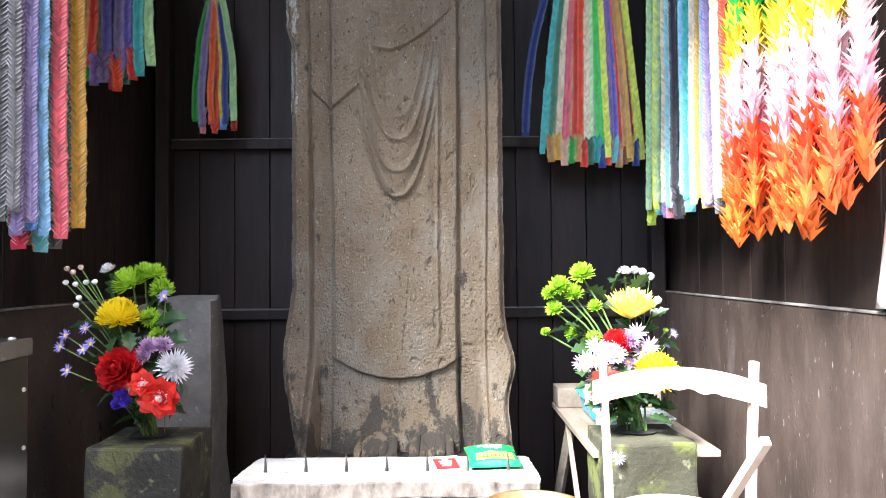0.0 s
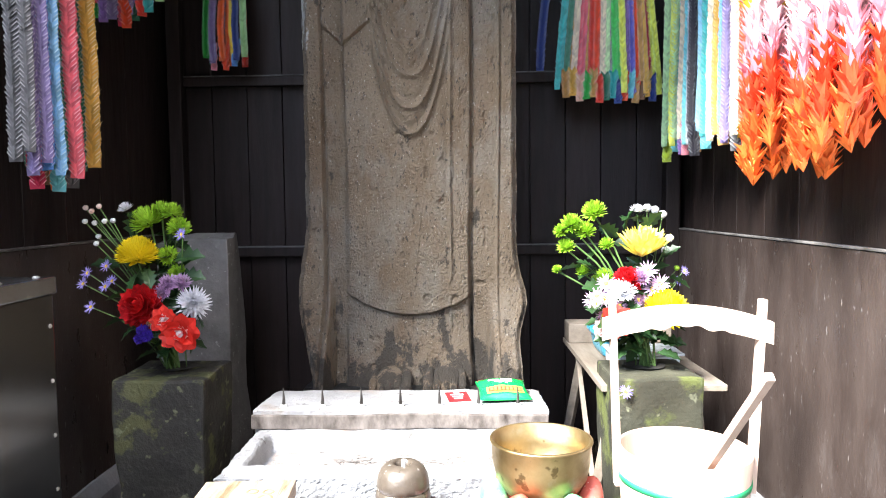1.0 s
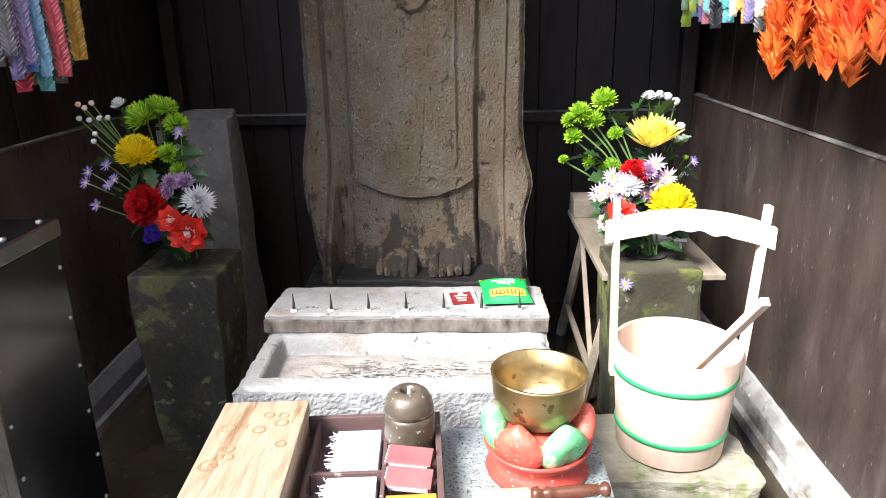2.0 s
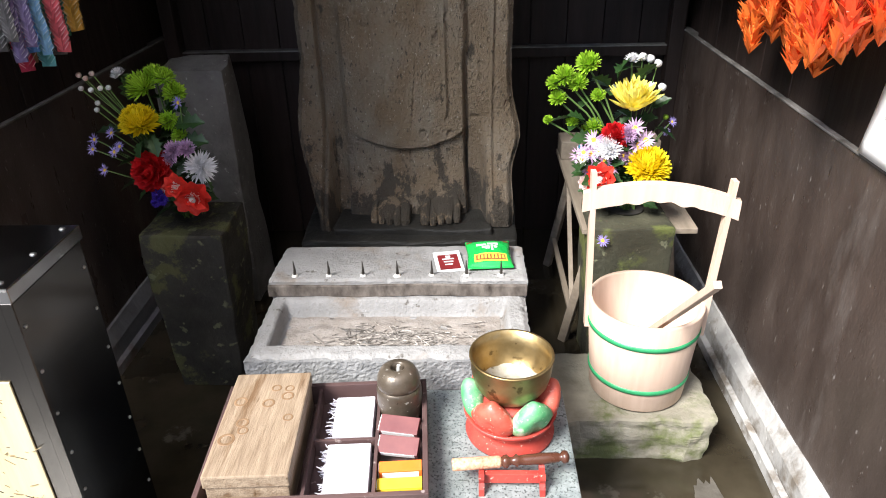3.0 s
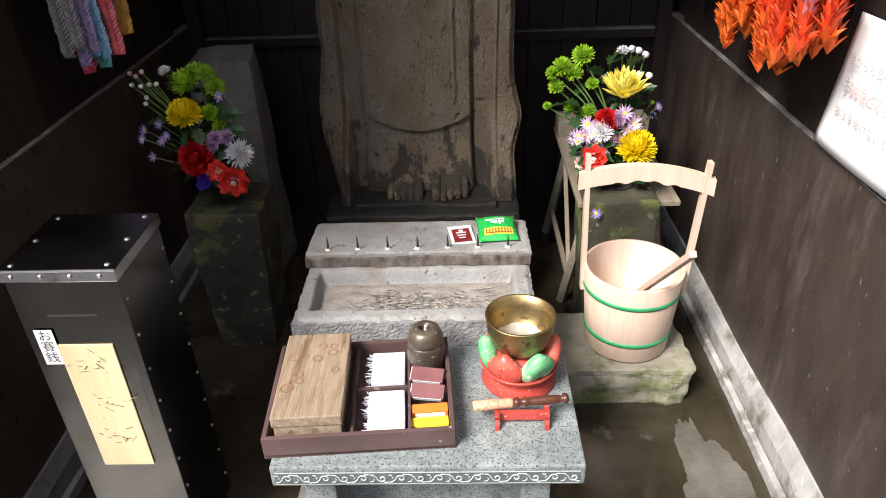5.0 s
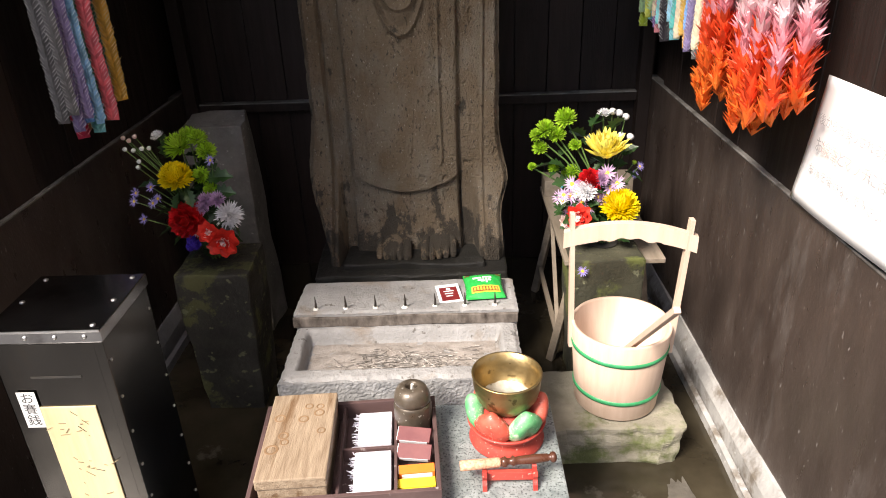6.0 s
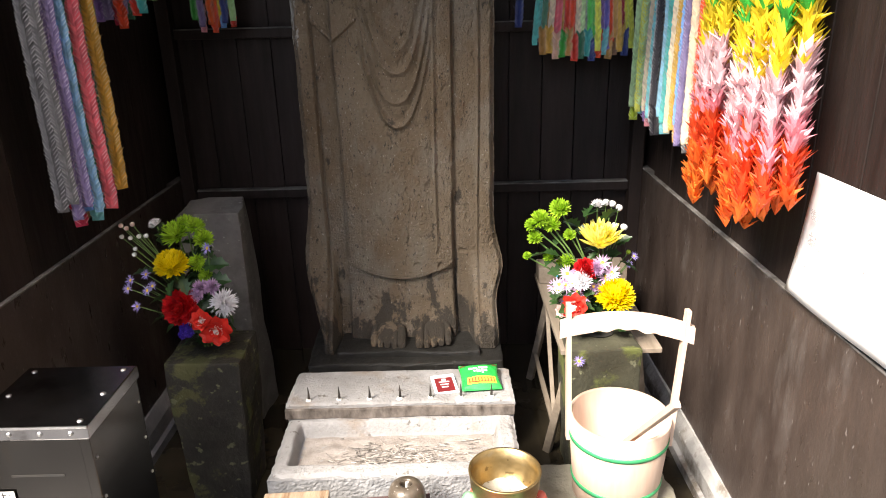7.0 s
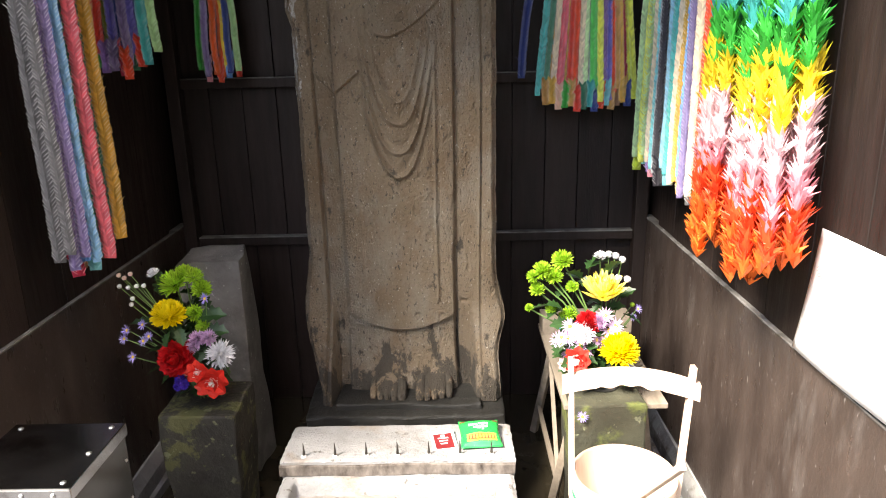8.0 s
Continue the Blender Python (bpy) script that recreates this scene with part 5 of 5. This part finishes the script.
# ---- strings of folded paper cranes ----
def crane_unit(bm, at, spin, w, d, h, slot, rng, wild=0.0):
    """One folded crane on its string: wings folded up into a V, and a pointed head and tail."""
    m = Matrix.Translation(at) @ pose(0, 0, 0, rng.gauss(0, 3 + 8 * wild), rng.gauss(0, 3 + 8 * wild), spin)

    def v(x, y, z):
        return bm.verts.new(m @ Vector((x, y, z)))

    if not wild:
        # a flattened crane: V-shaped wing panels in front and behind, nested in the one above, with turned-up paler rims
        rise = w * rng.uniform(0.95, 1.15)
        tall = h * 1.5
        for face in (-1, 1):
            for s in (-1, 1):
                out = w * rng.uniform(0.94, 1.06)
                q = (v(0, face * d * 1.2, 0), v(s * out, face * d * 0.6, rise), v(s * out * 0.8, face * d * 0.0, rise + tall), v(0, face * d * 0.35, tall))
                bm.faces.new(q if s * face < 0 else q[::-1]).material_index = slot
        for s in (-1, 1):
            o, e = rng.uniform(0.3, 0.5), rng.uniform(0.98, 1.1)
            q = (v(s * w * o, -d * (1.24 - 0.6 * o), rise * o - 0.0006), v(s * w * e, -d * (1.24 - 0.6 * e), rise * e - 0.0006), v(s * w * e, -d * (1.2 - 0.6 * e), rise * e + h * 0.3), v(s * w * o, -d * (1.24 - 0.6 * o), rise * o + h * 0.12))
            bm.faces.new(q if s > 0 else q[::-1]).material_index = 1
        if rng.random() < 0.12:
            # a beak or tail that sticks out
            s = rng.choice((-1, 1))
            bm.faces.new((v(s * w * 0.7, -d * 0.9, rise * 0.7), v(s * w * 0.9, -d * 0.7, rise * 0.9 + h * 0.5), v(s * w * 1.5, -d * 1.1, rise + h * 1.2))).material_index = 1
        return
    tip = v(0, 0, -h * 0.2)
    ring = [v(0.55 * w * math.cos(a), 0.55 * d * math.sin(a) * 2, h * 0.25) for a in (0, 1.571, 3.142, 4.712)]
    top = v(0, 0, h * 0.6)
    faces = []
    for k in range(4):
        faces += [(tip, ring[(k + 1) % 4], ring[k]), (top, ring[k], ring[(k + 1) % 4])]
    # two wings, a neck and a tail: long narrow blades that fold upward, each creased down its middle
    for k in range(6):
        a = k * 1.047 + rng.gauss(0, 0.25)
        ca, sa = math.cos(a), math.sin(a)
        reach, broad = w * rng.uniform(1.0, 1.55), w * (0.42 if k % 3 else 0.3)
        low, high = v(ca * w * 0.12, sa * w * 0.12, -h * 0.12), v(ca * reach, sa * reach, h * rng.uniform(0.75, 1.35))
        for s in (-1, 1):
            side = v(ca * w * 0.5 - s * sa * broad, sa * w * 0.5 + s * ca * broad, h * 0.42)
            faces.append((low, side, high) if s < 0 else (low, high, side))
    for f in faces:
        bm.faces.new(f).material_index = slot


def strand(parent, bottom, top, w, keys, rng, step=0.0082, wild=0.0, bands=None, bulge=0.0, lift=0.0):
    """A string of cranes from bottom to top. bands: heights over the foot at which the colour changes."""
    bm = bmesh.new()
    a, b = Vector(bottom), Vector(top)
    n = max(3, int((b - a).length / step))
    spin = rng.uniform(-10, 10) + (14 if a.x < 0 else -16)
    out = Vector((a.x - b.x, a.y - b.y, 0))
    for i in range(n + 1):
        t = i / n
        p = a.lerp(b, t) + out * bulge * math.sin(math.pi * t) + Vector((noise.noise(Vector((a.x * 9, a.y * 9, t * 3))), noise.noise(Vector((a.y * 9, 4, t * 3))), 0)) * 0.006
        slot = 0
        if bands:
            over = p.z - a.z + rng.gauss(0, 0.016)
            slot = sum(over > q for q in bands)
        if wild:
            crane_unit(bm, p, spin + rng.uniform(-90, 90), w * rng.uniform(0.75, 1.15), w * 0.5, w * 2.0, slot, rng, wild)
        else:
            crane_unit(bm, p, spin + rng.gauss(0, 3), w * rng.uniform(0.93, 1.04), w * 0.6, step, slot, rng)
    if not wild:
        # the last crane is folded flat and ends bluntly
        end = box((-w * 0.9, -w * 0.22, -0.003), (w * 0.9, w * 0.22, w * 1.15), 0.0015, m=Matrix.Translation(a) @ pose(0, 0, 0, rng.gauss(0, 4), rng.gauss(0, 5), spin))
        join(bm, end)
        keys = [keys[0], keys[0] + "_edge"]
    return part("crane_string", bm, [hue(k, lift) for k in keys], parent)


def garland(label, knot, hang_z):
    g = thing("crane_garland", label, "paper cranes", knot, "hanging crane garlands")
    part("cord", tube([knot, (knot[0], knot[1], hang_z)], 0.003, 6), CORD, g, "thin white hanging cord")
    return g


def tails(g, spots, keys, w, rng):
    """Short loose ends peeping out below the strings."""
    for (x, y, z), key in zip(spots, keys):
        strand(g, (x, y, z), (x + rng.gauss(0, 0.004), y, z + 0.07), w, [key], rng)


rng = random.Random(31)
# near the left wall
g = garland("garland of grey, blue, pink and gold paper crane strings", (-0.79, 1.59, 2.16), TOP_Z)
for y, x, z, key, w in ((1.45, -0.795, 1.0, "grey", 0.021), (1.474, -0.775, 0.972, "lavender", 0.019), (1.478, -0.80, 1.15, "grey", 0.018), (1.51, -0.765, 0.985, "blue", 0.018), (1.545, -0.79, 0.99, "sky", 0.016), (1.57, -0.83, 1.10, "olive", 0.015), (1.582, -0.74, 0.97, "pink", 0.022),
                       (1.66, -0.80, 1.02, "dark_green", 0.017), (1.668, -0.745, 1.00, "gold", 0.022), (1.60, -0.86, 1.0, "dark_green", 0.016), (1.448, -0.765, 1.02, "grey", 0.017), (1.492, -0.755, 1.0, "lavender", 0.016), (1.532, -0.75, 0.975, "sky", 0.015), (1.56, -0.765, 1.0, "navy", 0.014), (1.578, -0.775, 1.03, "olive", 0.015), (1.662, -0.77, 0.99, "dark_green", 0.015), (1.685, -0.75, 1.0, "gold", 0.017)):
    strand(g, (x, y, z), (-0.79 + (x + 0.79) * 0.8, 1.59 + (y - 1.59) * 0.92, 2.1), w * 0.74, [key], rng, 0.0095)
tails(g, [(-0.79, 1.51, 0.945), (-0.80, 1.545, 0.955), (-0.78, 1.575, 0.94), (-0.80, 1.605, 0.945), (-0.79, 1.65, 0.95), (-0.82, 1.68, 0.965)], ["crimson", "brown", "aqua", "orange", "grey", "purple"], 0.016, rng)

# behind it
g = garland("short garland of indigo, teal and gold paper crane strings", (-0.81, 2.0, 2.16), TOP_Z)
for k, key in enumerate(("gold", "red", "olive", "indigo", "navy", "lavender", "indigo", "sky", "teal", "light_green")):
    x = -0.905 + k * 0.0215
    strand(g, (x, 2.0 + rng.gauss(0, 0.02), 1.465 + 0.02 * math.sin(k * 2.2)), (-0.81 + (x + 0.81) * 0.75, 2.0, 2.1), 0.014, [key], rng)
tails(g, [(-0.895, 2.0, 1.44), (-0.87, 1.99, 1.425), (-0.84, 1.98, 1.43), (-0.82, 2.0, 1.415), (-0.80, 1.98, 1.405), (-0.785, 2.0, 1.43), (-0.76, 1.99, 1.44), (-0.835, 2.0, 1.44)], ["green", "purple", "lavender", "crimson", "flame", "dark_green", "red", "pink"], 0.014, rng)

# the small one on the back wall
g = garland("small garland of green, lavender and orange paper crane strings", (-0.667, 2.43, 1.845), TOP_Z)
for k, key in enumerate(("green", "dark_green", "lavender", "lavender", "orange", "orange", "yellow", "navy", "red", "light_green")):
    f = k / 9
    x = -0.738 + f * 0.142
    strand(g, (x, 2.43 + 0.03 * math.sin(k * 2.6), 1.40 + 0.014 * math.cos(k * 2)), (-0.667 + (x + 0.667) * 0.28, 2.43, 1.835), 0.0115, [key], rng, 0.007, bulge=0.30)
tails(g, [(-0.712, 2.43, 1.372), (-0.667, 2.42, 1.37), (-0.64, 2.43, 1.385)], ["rose", "flame", "blue"], 0.0115, rng)

# the fan-shaped one on the right of the statue
g = garland("full garland of many-coloured paper crane strings spreading downwards", (0.648, 2.47, 2.16), TOP_Z)
keys = ("teal", "teal", "dark_green", "tan", "peach", "pink", "pink", "gold", "red", "flame", "flame", "peach", "light_green", "pale", "green", "green", "lime", "purple", "purple", "indigo", "flame", "tan", "gold", "crimson", "crimson", "lime", "lime")
for k, key in enumerate(keys):
    f = k / (len(keys) - 1)
    x = 0.472 + f * 0.355
    strand(g, (x, 2.47 - 0.05 * math.sin(f * math.pi) + rng.gauss(0, 0.012), 1.296 + 0.026 * math.sin(k * 1.9)), (0.648 + (x - 0.648) * 0.42, 2.47, 2.12), 0.0108, [key], rng, 0.0098, bulge=0.12, lift=1.45)
strand(g, (0.412, 2.46, 1.36), (0.60, 2.47, 2.1), 0.0145, ["navy"], rng, bulge=0.25, lift=1.45)
tails(g, [(0.50 + 0.0215 * k, 2.44 - 0.03 * math.sin(k * 0.3), 1.264 - 0.016 * math.sin(k * 0.21) + 0.01 * math.sin(k * 2.1)) for k in range(15)], ["tan", "gold", "peach", "green", "tan", "red", "dark_green", "teal", "navy", "flame", "aqua", "tan", "brown", "gold", "navy"], 0.0145, rng)

# along the right wall: pale and blue strings
g = garland("garland of teal, pale and indigo paper crane strings along the wall", (0.83, 2.05, 2.16), TOP_Z)
for y, x, z, key, w in ((2.36, 0.82, 1.075, "teal", 0.017), (2.30, 0.83, 1.065, "aqua", 0.017), (2.25, 0.81, 1.10, "light_green", 0.016), (2.19, 0.83, 1.09, "peach", 0.016), (2.14, 0.81, 1.075, "aqua", 0.016), (2.10, 0.83, 1.10, "pale", 0.017), (2.06, 0.80, 1.115, "black", 0.016), (2.02, 0.82, 1.09, "pale", 0.016),
                       (1.985, 0.81, 1.085, "teal", 0.017), (1.93, 0.83, 1.10, "tan", 0.016), (1.89, 0.81, 1.08, "gold", 0.016), (1.835, 0.81, 1.065, "indigo", 0.016), (1.805, 0.80, 1.05, "lavender", 0.016), (1.77, 0.83, 1.06, "yellow", 0.016), (1.735, 0.82, 1.08, "flame", 0.016), (1.70, 0.83, 1.10, "crimson", 0.016), (1.96, 0.86, 1.08, "lavender", 0.016), (2.22, 0.86, 1.08, "tan", 0.016)):
    strand(g, (x, y, z), (x + 0.01, 2.05 + (y - 2.05) * 0.9, 2.12), w * 0.64, [key], rng, 0.0098, lift=1.3)
for k, key in enumerate(("light_green", "teal", "lime", "pale", "peach", "sky", "pale", "lavender", "sky", "gold", "peach", "indigo", "blue", "pink", "peach", "rose")):
    y = 2.335 - 0.0415 * k
    x = 0.805 + 0.03 * (k % 2)
    strand(g, (x, y, 1.085 + 0.02 * math.sin(k * 1.7)), (x + 0.01, 2.05 + (y - 2.05) * 0.9, 2.12), 0.0104, [key], rng, 0.0098, lift=1.3)
tails(g, [(0.82, 2.355, 1.035), (0.83, 2.22, 1.05), (0.82, 2.16, 1.045), (0.83, 2.10, 1.05), (0.81, 2.055, 1.035), (0.82, 1.99, 1.05), (0.82, 1.86, 1.05), (0.83, 1.80, 1.03)], ["lime", "purple", "rose", "tan", "black", "aqua", "tan", "grey"], 0.016, rng)

# the rainbow garland of large cranes
g = garland("thick garland of large cranes graded orange, pink, white, yellow and green", (0.825, 1.40, 2.16), TOP_Z)
for y, x, z in ((1.665, 0.80, 0.965), (1.60, 0.79, 0.94), (1.555, 0.84, 0.965), (1.50, 0.78, 1.02), (1.45, 0.81, 0.985), (1.40, 0.79, 0.965), (1.365, 0.83, 0.945), (1.32, 0.79, 0.975), (1.28, 0.83, 0.99), (1.235, 0.79, 1.015), (1.20, 0.84, 1.04), (1.16, 0.81, 1.07), (1.48, 0.86, 1.0), (1.30, 0.865, 1.0), (1.63, 0.85, 0.955), (1.43, 0.85, 0.95), (1.345, 0.775, 0.96), (1.53, 0.80, 1.0), (1.18, 0.775, 1.05), (1.26, 0.77, 1.0)):
    base = 0.955 - z + rng.gauss(0, 0.018)
    strand(g, (x, y, z), (x * 0.9 + 0.083, 1.40 + (y - 1.40) * 0.8, 2.1), 0.0182, ["amber", "orange", "flame", "rose", "blush", "blush", "yellow", "green", "teal", "blue"], rng, 0.0088, 1.0,
           bands=[0.035 + base, 0.11 + base, 0.19 + base, 0.25 + base, 0.30 + base, 0.37 + base, 0.47 + base, 0.565 + base, 0.72 + base])

# ---- the small folding table by the wall, and what stands on it ----
side_table = thing("side_table", "small grey timber folding table behind the mossy post", "table", (0.62, 2.0, 0))
STZ = 0.452
for k in range(3):
    x = 0.472 + k * 0.103
    part("board", box((x, 1.70, STZ - 0.016), (x + 0.101, 2.33, STZ), 0.002), GREYWOOD, side_table)
for y in (1.78, 2.26):
    part("leg", bar((0.46, y + 0.05, 0), (0.53, y, STZ - 0.017), 0.026, 0.026, 0.003), GREYWOOD, side_table)
    part("leg", bar((0.79, y + 0.05, 0), (0.72, y, STZ - 0.017), 0.026, 0.026, 0.003), GREYWOOD, side_table)
part("stretcher", bar((0.475, 1.82, 0.12), (0.475, 2.30, 0.12), 0.016, 0.016, 0.002), GREYWOOD, side_table)
part("brace", bar((0.48, 1.83, 0.13), (0.50, 2.22, STZ - 0.02), 0.014, 0.014, 0.002), GREYWOOD, side_table)
part("stretcher", bar((0.775, 1.82, 0.12), (0.775, 2.30, 0.12), 0.016, 0.016, 0.002), GREYWOOD, side_table)

crate = thing("wood_block", "short squared timber block on the folding table", "wood block", (0.53, 2.28, STZ))
part("block", box((0.475, 2.22, STZ + 0.001), (0.80, 2.32, STZ + 0.062), 0.003), GREYWOOD, crate)
tub = thing("plastic_tub", "blue plastic tub with a rounded lid", "tub", (0.59, 2.08, STZ))
bm = box((0.53, 2.0, STZ + 0.001), (0.68, 2.17, STZ + 0.055), 0.014)
for v in bm.verts:
    f = 0.86 + 0.14 * (v.co.z - STZ) / 0.055
    v.co.x, v.co.y = 0.605 + (v.co.x - 0.605) * f, 2.085 + (v.co.y - 2.085) * f
part("base", bm, BLUEPLASTIC, tub, smooth=False)
part("lid", box((0.522, 1.992, STZ + 0.056), (0.688, 2.178, STZ + 0.068), 0.005), BLUEPLASTIC, tub)
clear = thing("plastic_container", "cloudy clear plastic food container", "container", (0.62, 1.9, STZ))
bm = box((0.535, 1.84, STZ + 0.001), (0.71, 1.965, STZ + 0.042), 0.012)
part("base", bm, CLEARPLASTIC, clear)
part("rim", box((0.527, 1.832, STZ + 0.0425), (0.718, 1.973, STZ + 0.049), 0.003), CLEARPLASTIC, clear)
carton = thing("paper_carton", "small white and purple paper carton on the tub", "carton", (0.61, 2.08, STZ + 0.068))
part("carton_body", box((0.565, 2.04, STZ + 0.0685), (0.665, 2.10, STZ + 0.112), 0.002), PAPER, carton)
part("print_band", box((0.566, 2.0385, STZ + 0.073), (0.664, 2.0395, STZ + 0.083)), PURPLEPRINT, carton, "purple printed band")

# ---- offerings on the altar ledge ----
snack = thing("snack_packet", "sealed green foil snack packet on the altar ledge", "snack packet", (0.212, 1.468, 0.49))
SM = Matrix.Translation((0.214, 1.462, 0.4925)) @ pose(0, 0, 0, 6, 0, 4)


def pillow(side):
    def f(u, v):
        x, y = (u - 0.5) * 0.104, (v - 0.5) * 0.112
        seam = smooth(0, 0.13, min(v, 1 - v)) * smooth(0, 0.05, min(u, 1 - u))
        puff = (math.sin(math.pi * u) * math.sin(math.pi * v)) ** 0.45 * 0.016 * seam if 0 < u < 1 and 0 < v < 1 else 0
        crease = 0.0016 * noise.noise(Vector((x * 60, y * 60, 3 + side)))
        x *= 1 + 0.03 * math.cos(math.pi * 2 * v)
        return SM @ Vector((x, y, 0.014 + side * puff * (1.1 if side > 0 else 0.75) + crease * seam))
    return f


pack = part("wrapper", sheet(36, 36, pillow(1), pillow(-1)), FOIL, snack, smooth=True)
top_face = pillow(1)


def print_patch(name, u0, u1, v0, v1, material, label, lift=0.0008):
    def f(u, v):
        return top_face(u0 + (u1 - u0) * u, v0 + (v1 - v0) * v) + Vector((0, -0.3, 1)) * lift
    part(name, sheet(12, 8, f), material, pack, label, smooth=True)


print_patch("print", 0.15, 0.88, 0.13, 0.36, GOLDPRINT, "gold printed lower panel")
print_patch("print", 0.19, 0.84, 0.17, 0.32, BROWNPRINT, "brown printed lettering block", 0.0014)
for k in range(8):
    print_patch("print", 0.22 + k * 0.078, 0.27 + k * 0.078, 0.19, 0.30, GOLDPRINT, "gold printed bar", 0.0019)
for u0, u1, v0, v1 in ((0.22, 0.45, 0.64, 0.72), (0.48, 0.72, 0.66, 0.75), (0.42, 0.52, 0.50, 0.62), (0.55, 0.60, 0.46, 0.64), (0.34, 0.44, 0.54, 0.60), (0.62, 0.70, 0.54, 0.62)):
    print_patch("print", u0, u1, v0, v1, SILVER, "silver printed shape")
print_patch("print", 0.03, 0.15, 0.84, 0.95, BROWNPRINT, "dark printed corner")
print_patch("print", 0.85, 0.97, 0.84, 0.95, BROWNPRINT, "dark printed corner")

card = thing("printed_sachet", "flat maroon and white printed sachet on the altar ledge", "sachet", (0.118, 1.445, 0.494))
CM = Matrix.Translation((0.119, 1.447, 0.4965)) @ pose(0, 0, 0, 3, 0, 10)
body = part("sachet", box((-0.032, -0.044, -0.001), (0.032, 0.044, 0.001), 0.0006, m=CM), SILVER, card)
part("print", box((-0.024, -0.036, 0.0012), (0.024, 0.028, 0.0018), 0, m=CM), MAROON, body, "maroon printed panel")
for k in range(3):
    part("print", box((-0.014 + 0.002 * k, 0.006 - k * 0.012, 0.002), (0.014 - 0.003 * k, 0.010 - k * 0.012, 0.0024), 0, m=CM), SILVER, body, "pale printed bar")
part("print", box((-0.005, 0.013, 0.002), (0.006, 0.022, 0.0024), 0, m=CM), SILVER, body, "pale printed shape")

# ---- pieces of the walls, last ----
rng = random.Random(77)


def shared(name, bm, material):
    me = bpy.data.meshes.new(name)
    bm.to_mesh(me)
    bm.free()
    me.materials.append(material)
    return me


side_plank = shared("plank", box((0, 0.0015, 0), (0.02, 0.1835, TOP_Z - RAIL_Z - 0.001), 0.0018), PLANK)
for wall, x in ((wall_left, -WALL_X - 0.03), (wall_right, WALL_X + 0.010)):
    for k in range(-3, 11):
        y = FRONT_Y + (k * 0.1865) + 0.033
        if y + 0.18 > BACK_Y - 0.0 or y < LEFT_Y:
            continue
        ob = new("plank", side_plank)
        ob.parent = wall
        ob.location = (x + rng.uniform(-0.001, 0.001), y, RAIL_Z + 0.0005)
back_plank = shared("plank", box((0.0015, 0, 0), (0.1285, 0.02, TOP_Z - 0.001), 0.0018), PLANK)
for k in range(14):
    ob = new("plank", back_plank)
    ob.parent = wall_back
    ob.location = (-0.915 + k * 0.1307, BACK_Y + 0.009 + rng.uniform(-0.0015, 0.0015), 0.0005)
